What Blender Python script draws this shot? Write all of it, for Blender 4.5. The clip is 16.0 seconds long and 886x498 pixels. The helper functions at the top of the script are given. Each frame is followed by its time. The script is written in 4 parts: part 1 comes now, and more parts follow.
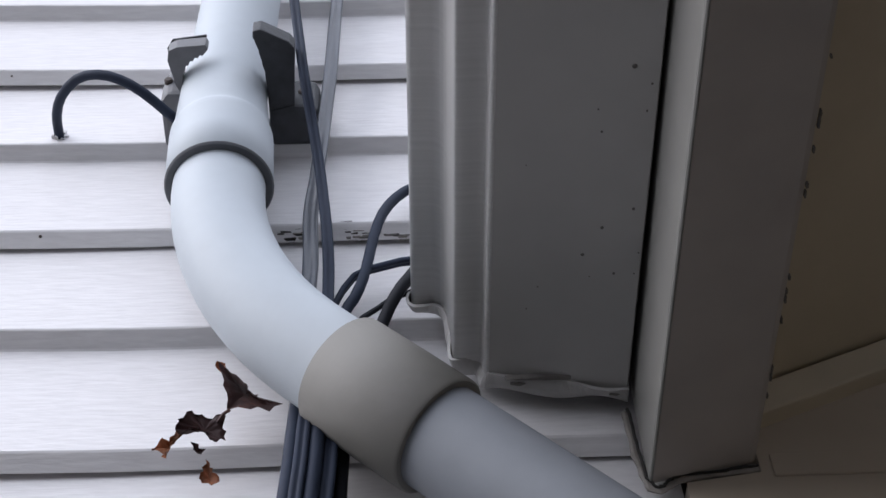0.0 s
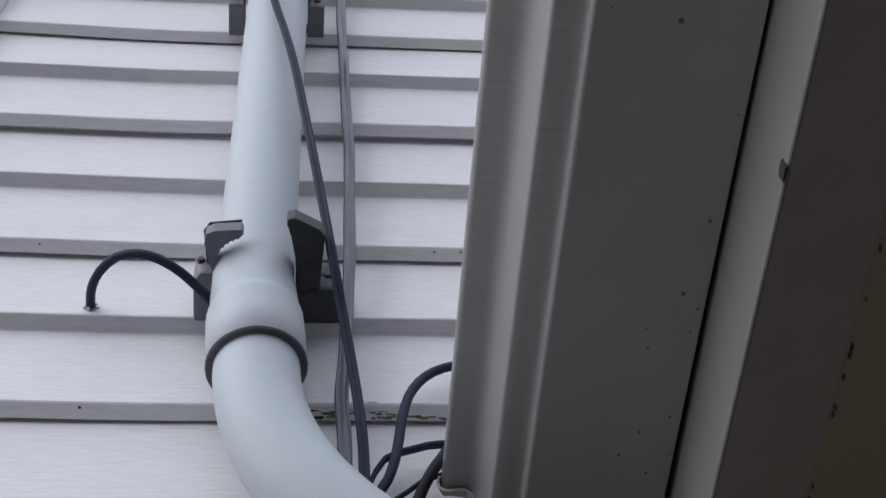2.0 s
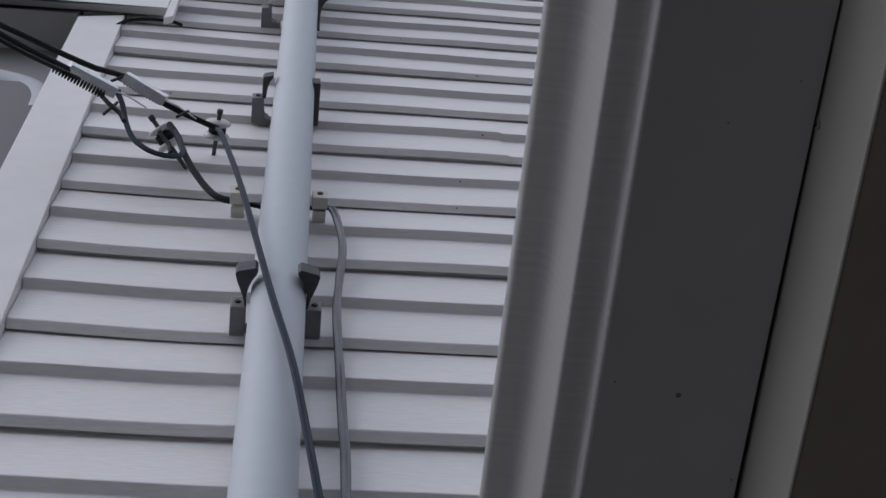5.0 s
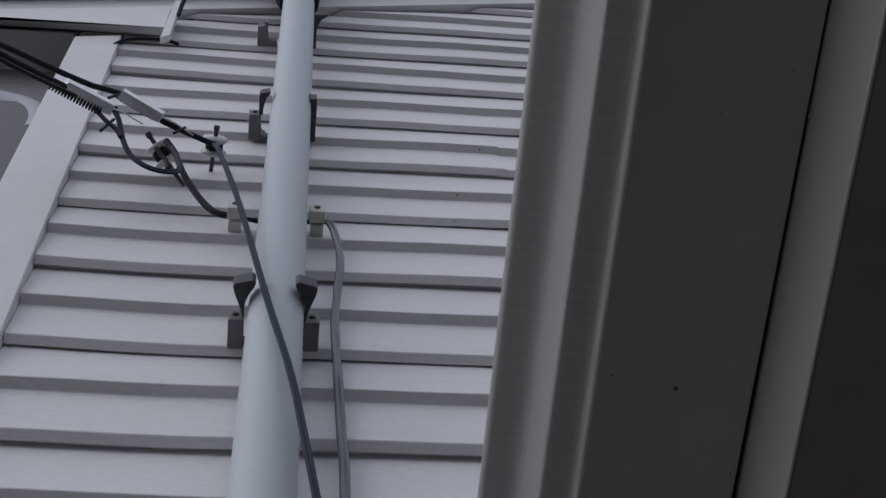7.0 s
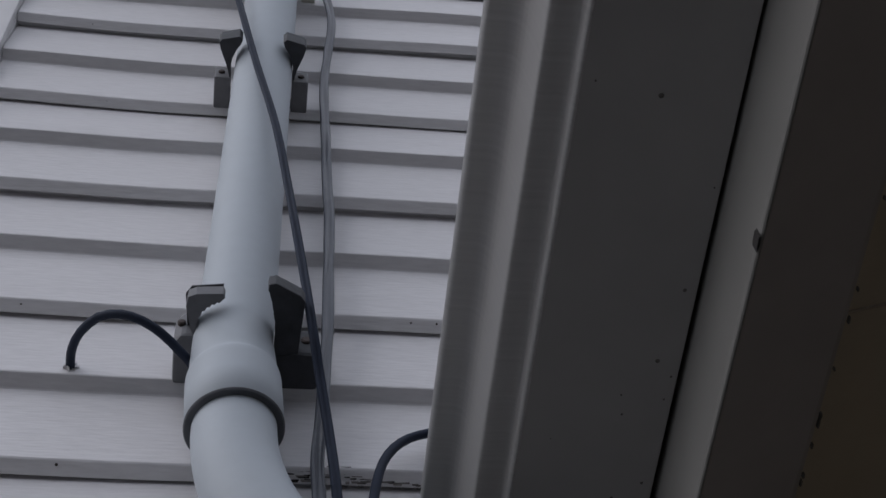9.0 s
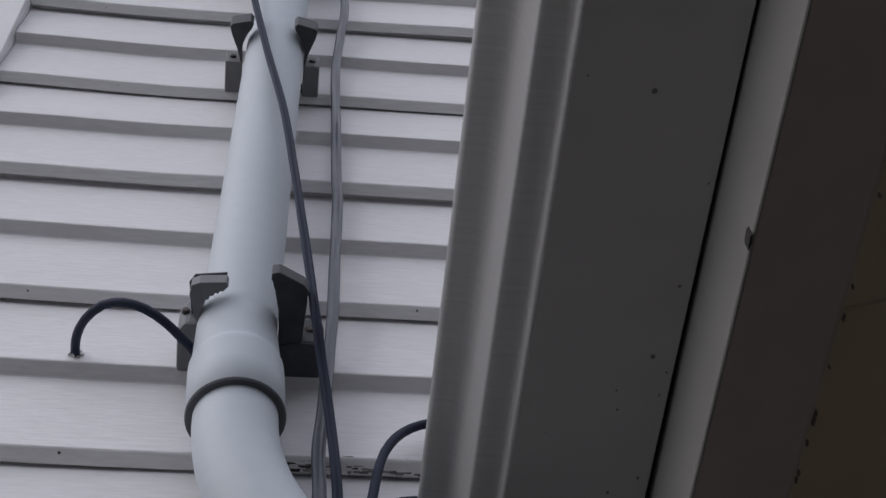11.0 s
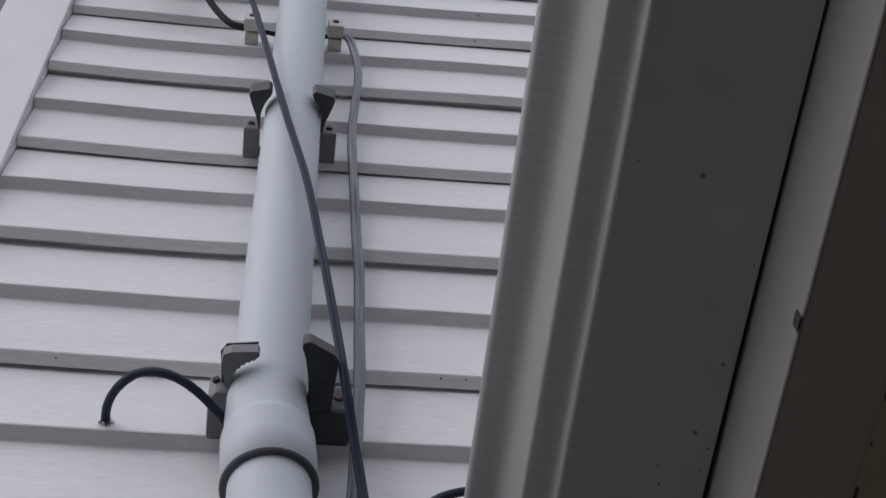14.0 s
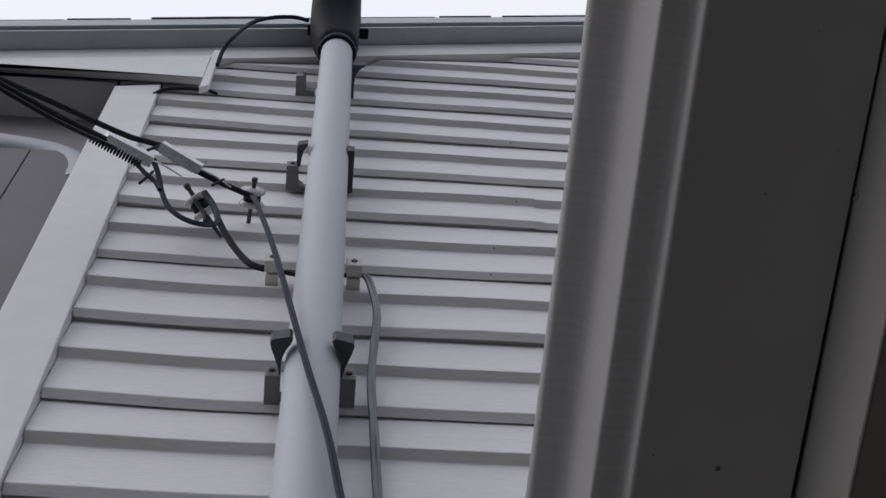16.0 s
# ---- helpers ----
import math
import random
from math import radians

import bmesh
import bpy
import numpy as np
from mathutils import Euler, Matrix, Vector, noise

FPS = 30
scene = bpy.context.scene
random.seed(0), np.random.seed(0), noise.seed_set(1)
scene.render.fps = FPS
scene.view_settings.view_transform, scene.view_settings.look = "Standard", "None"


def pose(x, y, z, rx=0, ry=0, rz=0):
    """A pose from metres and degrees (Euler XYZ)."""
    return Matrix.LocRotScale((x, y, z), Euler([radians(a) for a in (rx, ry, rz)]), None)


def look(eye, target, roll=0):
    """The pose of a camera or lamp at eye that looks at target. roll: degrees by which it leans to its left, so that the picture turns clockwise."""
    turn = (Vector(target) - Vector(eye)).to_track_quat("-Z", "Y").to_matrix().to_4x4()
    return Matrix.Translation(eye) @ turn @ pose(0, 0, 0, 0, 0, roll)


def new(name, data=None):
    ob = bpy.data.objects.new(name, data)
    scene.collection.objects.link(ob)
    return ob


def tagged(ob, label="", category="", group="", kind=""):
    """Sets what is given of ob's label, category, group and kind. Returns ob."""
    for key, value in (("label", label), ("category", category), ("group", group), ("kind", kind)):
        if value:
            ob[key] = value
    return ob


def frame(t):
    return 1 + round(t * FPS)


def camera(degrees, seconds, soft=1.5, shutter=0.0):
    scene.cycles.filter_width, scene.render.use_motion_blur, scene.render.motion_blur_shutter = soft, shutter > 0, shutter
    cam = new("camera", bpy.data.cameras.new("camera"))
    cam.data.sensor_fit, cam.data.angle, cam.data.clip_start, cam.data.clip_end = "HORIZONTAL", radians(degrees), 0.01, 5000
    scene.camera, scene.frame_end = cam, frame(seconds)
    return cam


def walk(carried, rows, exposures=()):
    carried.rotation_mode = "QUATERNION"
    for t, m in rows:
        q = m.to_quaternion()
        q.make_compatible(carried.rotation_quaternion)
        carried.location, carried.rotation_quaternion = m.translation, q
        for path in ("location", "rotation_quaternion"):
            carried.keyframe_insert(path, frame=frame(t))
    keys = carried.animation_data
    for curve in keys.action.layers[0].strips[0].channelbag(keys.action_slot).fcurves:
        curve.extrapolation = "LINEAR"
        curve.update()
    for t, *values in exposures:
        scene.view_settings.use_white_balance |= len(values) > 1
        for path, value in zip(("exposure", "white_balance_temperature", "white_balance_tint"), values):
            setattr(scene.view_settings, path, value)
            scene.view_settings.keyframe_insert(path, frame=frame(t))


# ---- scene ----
cam = camera(33.83, 16.0)
PATH = [
    (0, (0.3437, -0.5962, 1.5264), (0.4090, 0.6507, 3.0897), -3.97),
    (0.5, (0.3116, -0.6257, 1.5215), (0.4148, 0.5756, 3.1178), -4.40),
    (1, (0.2837, -0.6485, 1.5130), (0.4351, 0.5183, 3.1304), -5.53),
    (1.5, (0.2667, -0.6558, 1.5076), (0.4489, 0.4768, 3.1464), -6.99),
    (2, (0.2494, -0.6702, 1.5019), (0.4629, 0.4341, 3.1557), -8.19),
    (2.5, (0.2367, -0.6940, 1.4997), (0.4703, 0.3942, 3.1605), -9.05),
    (3, (0.2343, -0.7148, 1.4959), (0.4710, 0.3404, 3.1783), -9.33),
    (3.5, (0.2266, -0.7248, 1.4966), (0.4708, 0.2715, 3.2135), -9.86),
    (4, (0.2252, -0.7369, 1.4960), (0.4658, 0.1883, 3.2524), -10.36),
    (4.5, (0.2154, -0.7489, 1.4875), (0.4619, 0.0866, 3.2874), -11.75),
    (7, (0.2193, -0.7335, 1.4783), (0.4653, 0.0424, 3.3058), -13.56),
    (7.5, (0.2190, -0.7332, 1.4765), (0.4723, 0.0927, 3.2783), -12.77),
    (8, (0.2280, -0.7133, 1.4785), (0.4774, 0.1639, 3.2577), -11.67),
    (8.5, (0.2326, -0.6878, 1.4758), (0.4850, 0.2442, 3.2280), -10.42),
    (9, (0.2391, -0.6693, 1.4768), (0.4929, 0.3283, 3.1918), -9.40),
    (11.5, (0.2591, -0.6860, 1.4847), (0.4708, 0.3444, 3.1852), -6.93),
    (12, (0.2461, -0.6985, 1.4772), (0.4697, 0.2999, 3.1936), -7.54),
    (12.5, (0.2339, -0.7036, 1.4733), (0.4694, 0.2734, 3.2017), -8.15),
    (13, (0.2259, -0.6945, 1.4713), (0.4666, 0.2641, 3.2059), -8.65),
    (13.5, (0.2204, -0.6975, 1.4732), (0.4633, 0.2665, 3.2091), -8.68),
    (14, (0.2187, -0.6945, 1.4796), (0.4569, 0.2690, 3.2111), -8.66),
    (14.5, (0.2190, -0.6926, 1.4818), (0.4474, 0.2403, 3.2362), -8.87),
    (15, (0.2155, -0.7129, 1.4882), (0.4382, 0.1651, 3.2714), -9.43),
    (15.5, (0.2145, -0.7412, 1.4917), (0.4241, 0.0584, 3.3136), -10.54),
    (16, (0.2150, -0.7501, 1.4877), (0.4119, -0.0204, 3.3393), -10.90),
]
walk(cam, [(t, look(eye, target, roll)) for t, eye, target, roll in PATH],
     exposures=[(0, 0.09, 5950, 15), (0.5, 0.02, 5950, 15), (1, -0.17, 5950, 15), (1.5, -0.32, 5950, 15), (2.5, -0.63, 5950, 14), (3.5, -0.93, 5950, 15), (4.5, -1.00, 5930, 15), (7, -1.28, 5900, 14), (8, -1.33, 5930, 14), (9, -1.31, 5950, 15), (11.5, -0.81, 6100, 16), (13, -0.78, 6120, 16), (15, -0.78, 6150, 16), (16, -1.13, 6130, 16)])

# world, sky and sun: a bright overcast day
scene.view_settings.exposure = 0.0
world = bpy.data.worlds.new("overcast_sky")
scene.world = world
world.use_nodes = True
wn, wl = world.node_tree.nodes, world.node_tree.links
sky = wn.new("ShaderNodeTexSky")
sky.sky_type = "NISHITA"
sky.sun_disc = False
sky.sun_elevation = radians(30)
sky.sun_rotation = radians(258)
sky.air_density, sky.dust_density, sky.ozone_density = 1.6, 6.0, 1.0
# cloud cover, about twice as bright overhead as at the horizon
where = wn.new("ShaderNodeTexCoord")
split = wn.new("ShaderNodeSeparateXYZ")
wl.new(where.outputs["Generated"], split.inputs["Vector"])
veil = wn.new("ShaderNodeValToRGB")
veil.color_ramp.elements[0].position, veil.color_ramp.elements[1].position = 0.0, 0.9
veil.color_ramp.elements[0].color = (0.40, 0.42, 0.46, 1)
veil.color_ramp.elements[1].color = (0.96, 0.98, 1.0, 1)
wl.new(split.outputs["Z"], veil.inputs["Fac"])
lift = wn.new("ShaderNodeVectorMath")
lift.operation = "SCALE"
lift.inputs["Scale"].default_value = 15.0
wl.new(veil.outputs["Color"], lift.inputs[0])
cloud = wn.new("ShaderNodeMix")
cloud.data_type = "RGBA"
cloud.inputs["Factor"].default_value = 0.88
wl.new(sky.outputs["Color"], cloud.inputs["A"])
wl.new(lift.outputs["Vector"], cloud.inputs["B"])
wl.new(cloud.outputs["Result"], wn["Background"].inputs["Color"])
wn["Background"].inputs["Strength"].default_value = 0.15

sun = new("sun", bpy.data.lights.new("sun", "SUN"))
sun.data.energy, sun.data.angle, sun.data.color = 2.3, radians(60), (1.0, 0.97, 0.93)
sun.matrix_world = look((-7.0, -3.5, 7.2), (0.2, 0, 2.6))

# ---------------------------------------------------------------- materials


def nodes_of(name):
    m = bpy.data.materials.new(name)
    m.use_nodes = True
    t = m.node_tree
    return m, t.nodes, t.links, t.nodes["Principled BSDF"]


def material(name, color, rough=0.5, metal=0.0, vary=0.12, scale=40.0, stretch=(1, 1, 1), bump=0.1, dirt=0.0,
             dirt_color=(0.08, 0.07, 0.06), dirt_scale=6.0, spec=0.5, each=0.0, dirt_low=0.52, dirt_stretch=(1, 1, 1)):
    """Painted, moulded or metal surface with fine grain, broad stains and a slight relief."""
    m, n, l, b = nodes_of(name)
    tc = n.new("ShaderNodeTexCoord")
    mp = n.new("ShaderNodeMapping")
    mp.inputs["Scale"].default_value = stretch
    l.new(tc.outputs["Object"], mp.inputs["Vector"])
    fine = n.new("ShaderNodeTexNoise")
    fine.inputs["Scale"].default_value, fine.inputs["Detail"].default_value = scale, 6
    l.new(mp.outputs["Vector"], fine.inputs["Vector"])
    tone = n.new("ShaderNodeValToRGB")
    tone.color_ramp.elements[0].position, tone.color_ramp.elements[1].position = 0.3, 0.7
    tone.color_ramp.elements[0].color = (*[c * (1 - vary) for c in color], 1)
    tone.color_ramp.elements[1].color = (*[min(1, c * (1 + vary * 0.6)) for c in color], 1)
    l.new(fine.outputs["Fac"], tone.inputs["Fac"])
    out = tone.outputs["Color"]
    if each:
        info = n.new("ShaderNodeObjectInfo")
        hsv = n.new("ShaderNodeHueSaturation")
        rng = n.new("ShaderNodeMapRange")
        rng.inputs["To Min"].default_value, rng.inputs["To Max"].default_value = 1 - each, 1 + each
        l.new(info.outputs["Random"], rng.inputs["Value"])
        l.new(rng.outputs["Result"], hsv.inputs["Value"])
        l.new(out, hsv.inputs["Color"])
        out = hsv.outputs["Color"]
    if dirt:
        mp2 = n.new("ShaderNodeMapping")
        mp2.inputs["Scale"].default_value = dirt_stretch
        l.new(tc.outputs["Object"], mp2.inputs["Vector"])
        broad = n.new("ShaderNodeTexNoise")
        broad.inputs["Scale"].default_value, broad.inputs["Detail"].default_value = dirt_scale, 8
        broad.inputs["Roughness"].default_value = 0.65
        l.new(mp2.outputs["Vector"], broad.inputs["Vector"])
        ramp = n.new("ShaderNodeValToRGB")
        ramp.color_ramp.elements[0].position, ramp.color_ramp.elements[1].position = dirt_low, min(1, dirt_low + 0.28)
        ramp.color_ramp.elements[1].color = (dirt, dirt, dirt, 1)
        l.new(broad.outputs["Fac"], ramp.inputs["Fac"])
        mix = n.new("ShaderNodeMix")
        mix.data_type = "RGBA"
        l.new(ramp.outputs["Color"], mix.inputs["Factor"])
        l.new(out, mix.inputs["A"])
        mix.inputs["B"].default_value = (*dirt_color, 1)
        out = mix.outputs["Result"]
    l.new(out, b.inputs["Base Color"])
    rr = n.new("ShaderNodeMapRange")
    rr.inputs["To Min"].default_value, rr.inputs["To Max"].default_value = max(0.02, rough - 0.08), min(1, rough + 0.1)
    l.new(fine.outputs["Fac"], rr.inputs["Value"])
    l.new(rr.outputs["Result"], b.inputs["Roughness"])
    b.inputs["Metallic"].default_value = metal
    b.inputs["Specular IOR Level"].default_value = spec
    if bump:
        bp = n.new("ShaderNodeBump")
        bp.inputs["Strength"].default_value, bp.inputs["Distance"].default_value = bump, 0.002
        l.new(fine.outputs["Fac"], bp.inputs["Height"])
        l.new(bp.outputs["Normal"], b.inputs["Normal"])
    return m


SIDING = material("siding_paint", (0.70, 0.685, 0.69), 0.55, vary=0.07, scale=34, stretch=(1.6, 8, 11), bump=0.2, dirt=0.18,
                  dirt_color=(0.36, 0.34, 0.33), dirt_scale=3.5, each=0.035, dirt_stretch=(0.6, 1, 3))
TRIM = material("white_trim_paint", (0.74, 0.73, 0.73), 0.5, vary=0.04, scale=25, bump=0.08, dirt=0.15, dirt_color=(0.4, 0.38, 0.36), dirt_scale=4)
# white trim greyed for shade: rake soffit, rake fascia and panel cap
SHADE_TRIM = material("shade_grey_trim", (0.50, 0.52, 0.56), 0.5, vary=0.05, scale=25, bump=0.08, dirt=0.2, dirt_color=(0.2, 0.2, 0.2))
SHEATH = material("dark_sheathing", (0.12, 0.11, 0.10), 0.9, scale=20)
PVC = material("grey_pvc", (0.48, 0.522, 0.56), 0.55, vary=0.03, scale=60, bump=0.03, dirt=0.12, dirt_color=(0.36, 0.36, 0.36), dirt_scale=9)
PVC_OLD = material("weathered_pvc", (0.185, 0.178, 0.162), 0.6, vary=0.05, scale=70, bump=0.06, dirt=0.6, dirt_color=(0.25, 0.24, 0.235), dirt_scale=9)
# grey PVC with eave shade put into its colour, for the lower run
PVC_SHADE = material("shade_grey_pvc", (0.225, 0.24, 0.265), 0.6, vary=0.05, scale=60, bump=0.04, dirt=0.2, dirt_color=(0.20, 0.20, 0.20), dirt_scale=9)
PVC_RIM = material("dark_primer_rim", (0.10, 0.105, 0.115), 0.6, vary=0.2, scale=80)
CLAMP_DARK = material("dark_grey_plastic", (0.048, 0.051, 0.058), 0.62, vary=0.3, scale=90, bump=0.4, dirt=0.4, dirt_color=(0.075, 0.075, 0.082), dirt_scale=30)
CLAMP_GREY = material("grey_plastic", (0.17, 0.17, 0.176), 0.6, vary=0.12, scale=90, bump=0.15, dirt=0.3, dirt_color=(0.10, 0.10, 0.10), dirt_scale=30)
CLAMP_MID = material("mid_grey_plastic", (0.175, 0.177, 0.187), 0.6, vary=0.12, scale=90, bump=0.15, dirt=0.3, dirt_color=(0.06, 0.06, 0.06), dirt_scale=30)
CREAM = material("cream_plastic", (0.62, 0.60, 0.54), 0.55, vary=0.06, scale=80, dirt=0.2, dirt_color=(0.3, 0.28, 0.24), dirt_scale=30)
CABLE = material("slate_cable_jacket", (0.028, 0.036, 0.058), 0.6, vary=0.15, scale=60, bump=0.06, dirt=0.3, dirt_color=(0.06, 0.065, 0.078), dirt_scale=18, spec=0.15)
RIBBON = material("weathered_ribbon_cable", (0.062, 0.070, 0.09), 0.36, vary=0.2, scale=50, stretch=(1, 1, 0.3), bump=0.05, dirt=0.5, dirt_color=(0.17, 0.18, 0.21), dirt_scale=26)
BLACK = material("black_cable_jacket", (0.018, 0.019, 0.024), 0.6, vary=0.2, scale=60, bump=0.05, spec=0.15)
BLACK_PLASTIC = material("black_plastic", (0.010, 0.011, 0.017), 0.6, vary=0.2, scale=70, bump=0.1, spec=0.12)
SCREW = material("rusty_screw", (0.07, 0.055, 0.05), 0.6, metal=0.5, vary=0.3, scale=200, bump=0.2)
ZINC = material("galvanised_steel", (0.62, 0.63, 0.65), 0.42, metal=0.6, vary=0.15, scale=120, bump=0.15, dirt=0.3, dirt_color=(0.35, 0.35, 0.36), dirt_scale=40)
BOLT = material("dark_weathered_bolt", (0.085, 0.085, 0.09), 0.55, metal=0.4, vary=0.2, scale=120, bump=0.2)
PORCELAIN = material("white_porcelain", (0.55, 0.545, 0.54), 0.25, vary=0.05, scale=60, dirt=0.3, dirt_color=(0.4, 0.38, 0.36), dirt_scale=40)
GUTTER = material("painted_gutter_aluminium", (0.57, 0.562, 0.548), 0.30, spec=0.5, vary=0.10, scale=30, stretch=(0.0, 11, 0.0), bump=0.0,
                  dirt=0.15, dirt_color=(0.33, 0.315, 0.295), dirt_scale=9, dirt_stretch=(0.0, 2.2, 0.0))
# gutter paint toned darker for the shade beneath it, with stains over that
GUTTER_FLOOR = material("shaded_stained_gutter", (0.41, 0.40, 0.386), 0.45, vary=0.06, scale=20, bump=0.04, dirt=0.35, dirt_color=(0.20, 0.19, 0.18), dirt_scale=5)
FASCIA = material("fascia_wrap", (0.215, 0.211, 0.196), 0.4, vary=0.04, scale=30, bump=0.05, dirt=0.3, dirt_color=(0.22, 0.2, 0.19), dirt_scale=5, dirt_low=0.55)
BEAM = material("taupe_beam_paint", (0.375, 0.348, 0.327), 0.55, vary=0.05, scale=30, bump=0.05, dirt=0.35, dirt_color=(0.22, 0.2, 0.185), dirt_scale=6, dirt_low=0.55)
CEILING = material("beige_porch_ceiling", (0.52, 0.46, 0.35), 0.6, vary=0.05, scale=18, bump=0.1, dirt=0.4, dirt_color=(0.32, 0.275, 0.20), dirt_scale=5)
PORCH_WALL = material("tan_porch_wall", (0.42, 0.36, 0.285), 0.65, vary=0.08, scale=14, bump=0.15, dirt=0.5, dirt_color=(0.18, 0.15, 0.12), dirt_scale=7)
SPECK = material("brown_specks", (0.16, 0.15, 0.14), 0.8, vary=0.3, scale=120)
GRIME = material("dark_grime", (0.03, 0.028, 0.026), 0.9, vary=0.3, scale=120, bump=0.4)
CAULK = material("old_caulk", (0.24, 0.22, 0.20), 0.7, vary=0.25, scale=70, bump=0.6, dirt=0.7, dirt_color=(0.1, 0.09, 0.08), dirt_scale=60)
LEAF = material("dead_leaf", (0.062, 0.024, 0.022), 0.6, vary=0.5, scale=90, bump=0.5, dirt=0.9, dirt_color=(0.24, 0.10, 0.055), dirt_scale=38, dirt_low=0.56)
LEAF_TIP = material("orange_leaf_tip", (0.30, 0.105, 0.04), 0.6, vary=0.45, scale=110, bump=0.5, dirt=0.8, dirt_color=(0.46, 0.26, 0.13), dirt_scale=45, dirt_low=0.5)
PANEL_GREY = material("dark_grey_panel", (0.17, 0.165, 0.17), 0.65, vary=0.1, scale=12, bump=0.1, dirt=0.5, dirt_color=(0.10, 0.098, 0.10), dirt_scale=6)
SHINGLE = material("asphalt_shingle", (0.10, 0.098, 0.095), 0.9, vary=0.4, scale=300, bump=0.6)
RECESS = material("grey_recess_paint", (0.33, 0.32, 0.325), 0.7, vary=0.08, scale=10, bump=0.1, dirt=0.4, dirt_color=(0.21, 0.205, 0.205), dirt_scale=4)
BOUNCE_BLOCK = material("dark_bounce_block", (0.13, 0.115, 0.10), 0.85, vary=0.2, scale=30, bump=0.4, dirt=0.4, dirt_color=(0.08, 0.07, 0.06), dirt_scale=5)
GROUND = material("driveway_and_grass", (0.048, 0.047, 0.045), 0.95, vary=0.3, scale=3, bump=0.4, dirt=0.5, dirt_color=(0.035, 0.045, 0.022), dirt_scale=0.3)

# ---------------------------------------------------------------- mesh helpers


def part(name, bm, mat, parent=None, label="", smooth=False):
    me = bpy.data.meshes.new(name)
    bmesh.ops.recalc_face_normals(bm, faces=bm.faces)
    for f in bm.faces:
        f.smooth = smooth and len(f.verts) <= 4
    bm.to_mesh(me)
    bm.free()
    me.materials.append(mat)
    ob = new(name, me)
    if parent:
        ob.parent = parent
    if label:
        ob["label"] = label
    return ob


def thing(name, label, category, group="", kind="", at=(0, 0, 0)):
    ob = new(name)
    ob.empty_display_size = 0.05
    ob.location = at
    return tagged(ob, label, category, group, kind)


def box(x0, x1, y0, y1, z0, z1, bevel=0.0, bm=None):
    own = bm is None
    bm = bm or bmesh.new()
    m = Matrix.Translation(((x0 + x1) / 2, (y0 + y1) / 2, (z0 + z1) / 2)) @ Matrix.Diagonal((x1 - x0, y1 - y0, z1 - z0, 1))
    bmesh.ops.create_cube(bm, size=1, matrix=m)
    if bevel and own:
        bmesh.ops.bevel(bm, geom=bm.edges[:], offset=bevel, segments=2, affect="EDGES", profile=0.6)
    return bm


def prism(poly, axis, a, b, bevel=0.0, segments=2):
    """A flat outline pushed out along an axis. poly: pairs in the two other axes, in the order x, y, z."""
    bm = bmesh.new()

    def place(p, d):
        return {"x": (d, p[0], p[1]), "y": (p[0], d, p[1]), "z": (p[0], p[1], d)}[axis]

    low = [bm.verts.new(place(p, a)) for p in poly]
    top = [bm.verts.new(place(p, b)) for p in poly]
    n = len(poly)
    bm.faces.new(low)
    bm.faces.new(top[::-1])
    for i in range(n):
        bm.faces.new((low[i], top[i], top[(i + 1) % n], low[(i + 1) % n]))
    if bevel:
        bmesh.ops.bevel(bm, geom=bm.edges[:], offset=bevel, segments=segments, affect="EDGES", profile=0.6, clamp_overlap=True)
    return bm


def cap_ends(bm, rings):
    """Closes a tube with end faces that share no corner with its side, so that the side shades round."""
    for ring, step in ((rings[0], -1), (rings[-1], 1)):
        bm.faces.new([bm.verts.new(v.co) for v in ring][::step])


def smooth_path(points, step):
    """Catmull-Rom through the points, sampled about every step metres."""
    p = [Vector(q) for q in points]
    p = [2 * p[0] - p[1]] + p + [2 * p[-1] - p[-2]]
    out = []
    for i in range(1, len(p) - 2):
        n = max(1, int((p[i + 1] - p[i]).length / step))
        for k in range(n):
            t = k / n
            out.append(0.5 * (2 * p[i] + (p[i + 1] - p[i - 1]) * t + (2 * p[i - 1] - 5 * p[i] + 4 * p[i + 1] - p[i + 2]) * t * t
                              + (3 * p[i] - p[i - 1] - 3 * p[i + 1] + p[i + 2]) * t ** 3))
    return out + [p[-2]]


def sweep(points, profile, step=0.01, twist=0.0, side=(1, 0, 0), wobble=0.0, smooth_it=True):
    """A closed profile carried along a path; the profile's first axis starts near the given side."""
    path = smooth_path(points, step) if smooth_it else [Vector(q) for q in points]
    bm = bmesh.new()
    rings, u = [], Vector(side)
    for i, c in enumerate(path):
        d = (path[min(i + 1, len(path) - 1)] - path[max(i - 1, 0)]).normalized()
        u = (u - d * u.dot(d)).normalized()
        v = d.cross(u)
        a = twist * i + wobble * math.sin(i * 0.37) + wobble * 0.6 * math.sin(i * 0.113 + 1)
        ua, va = u * math.cos(a) + v * math.sin(a), v * math.cos(a) - u * math.sin(a)
        rings.append([bm.verts.new(c + ua * x + va * y) for x, y in profile])
    n = len(profile)
    for r, s in zip(rings, rings[1:]):
        for i in range(n):
            bm.faces.new((r[i], r[(i + 1) % n], s[(i + 1) % n], s[i]))
    cap_ends(bm, rings)
    return bm


def disc(r, n=12, ry=None):
    return [(r * math.cos(2 * math.pi * i / n), (ry or r) * math.sin(2 * math.pi * i / n)) for i in range(n)]


def flat_wire(w, h):
    """A flat two-conductor drop wire with a groove along each broad side."""
    return [(-w, -h * 0.5), (-w * 0.8, -h), (-w * 0.25, -h), (0, -h * 0.45), (w * 0.25, -h), (w * 0.8, -h), (w, -h * 0.5),
            (w, h * 0.5), (w * 0.8, h), (w * 0.25, h), (0, h * 0.45), (-w * 0.25, h), (-w * 0.8, h), (-w, h * 0.5)]


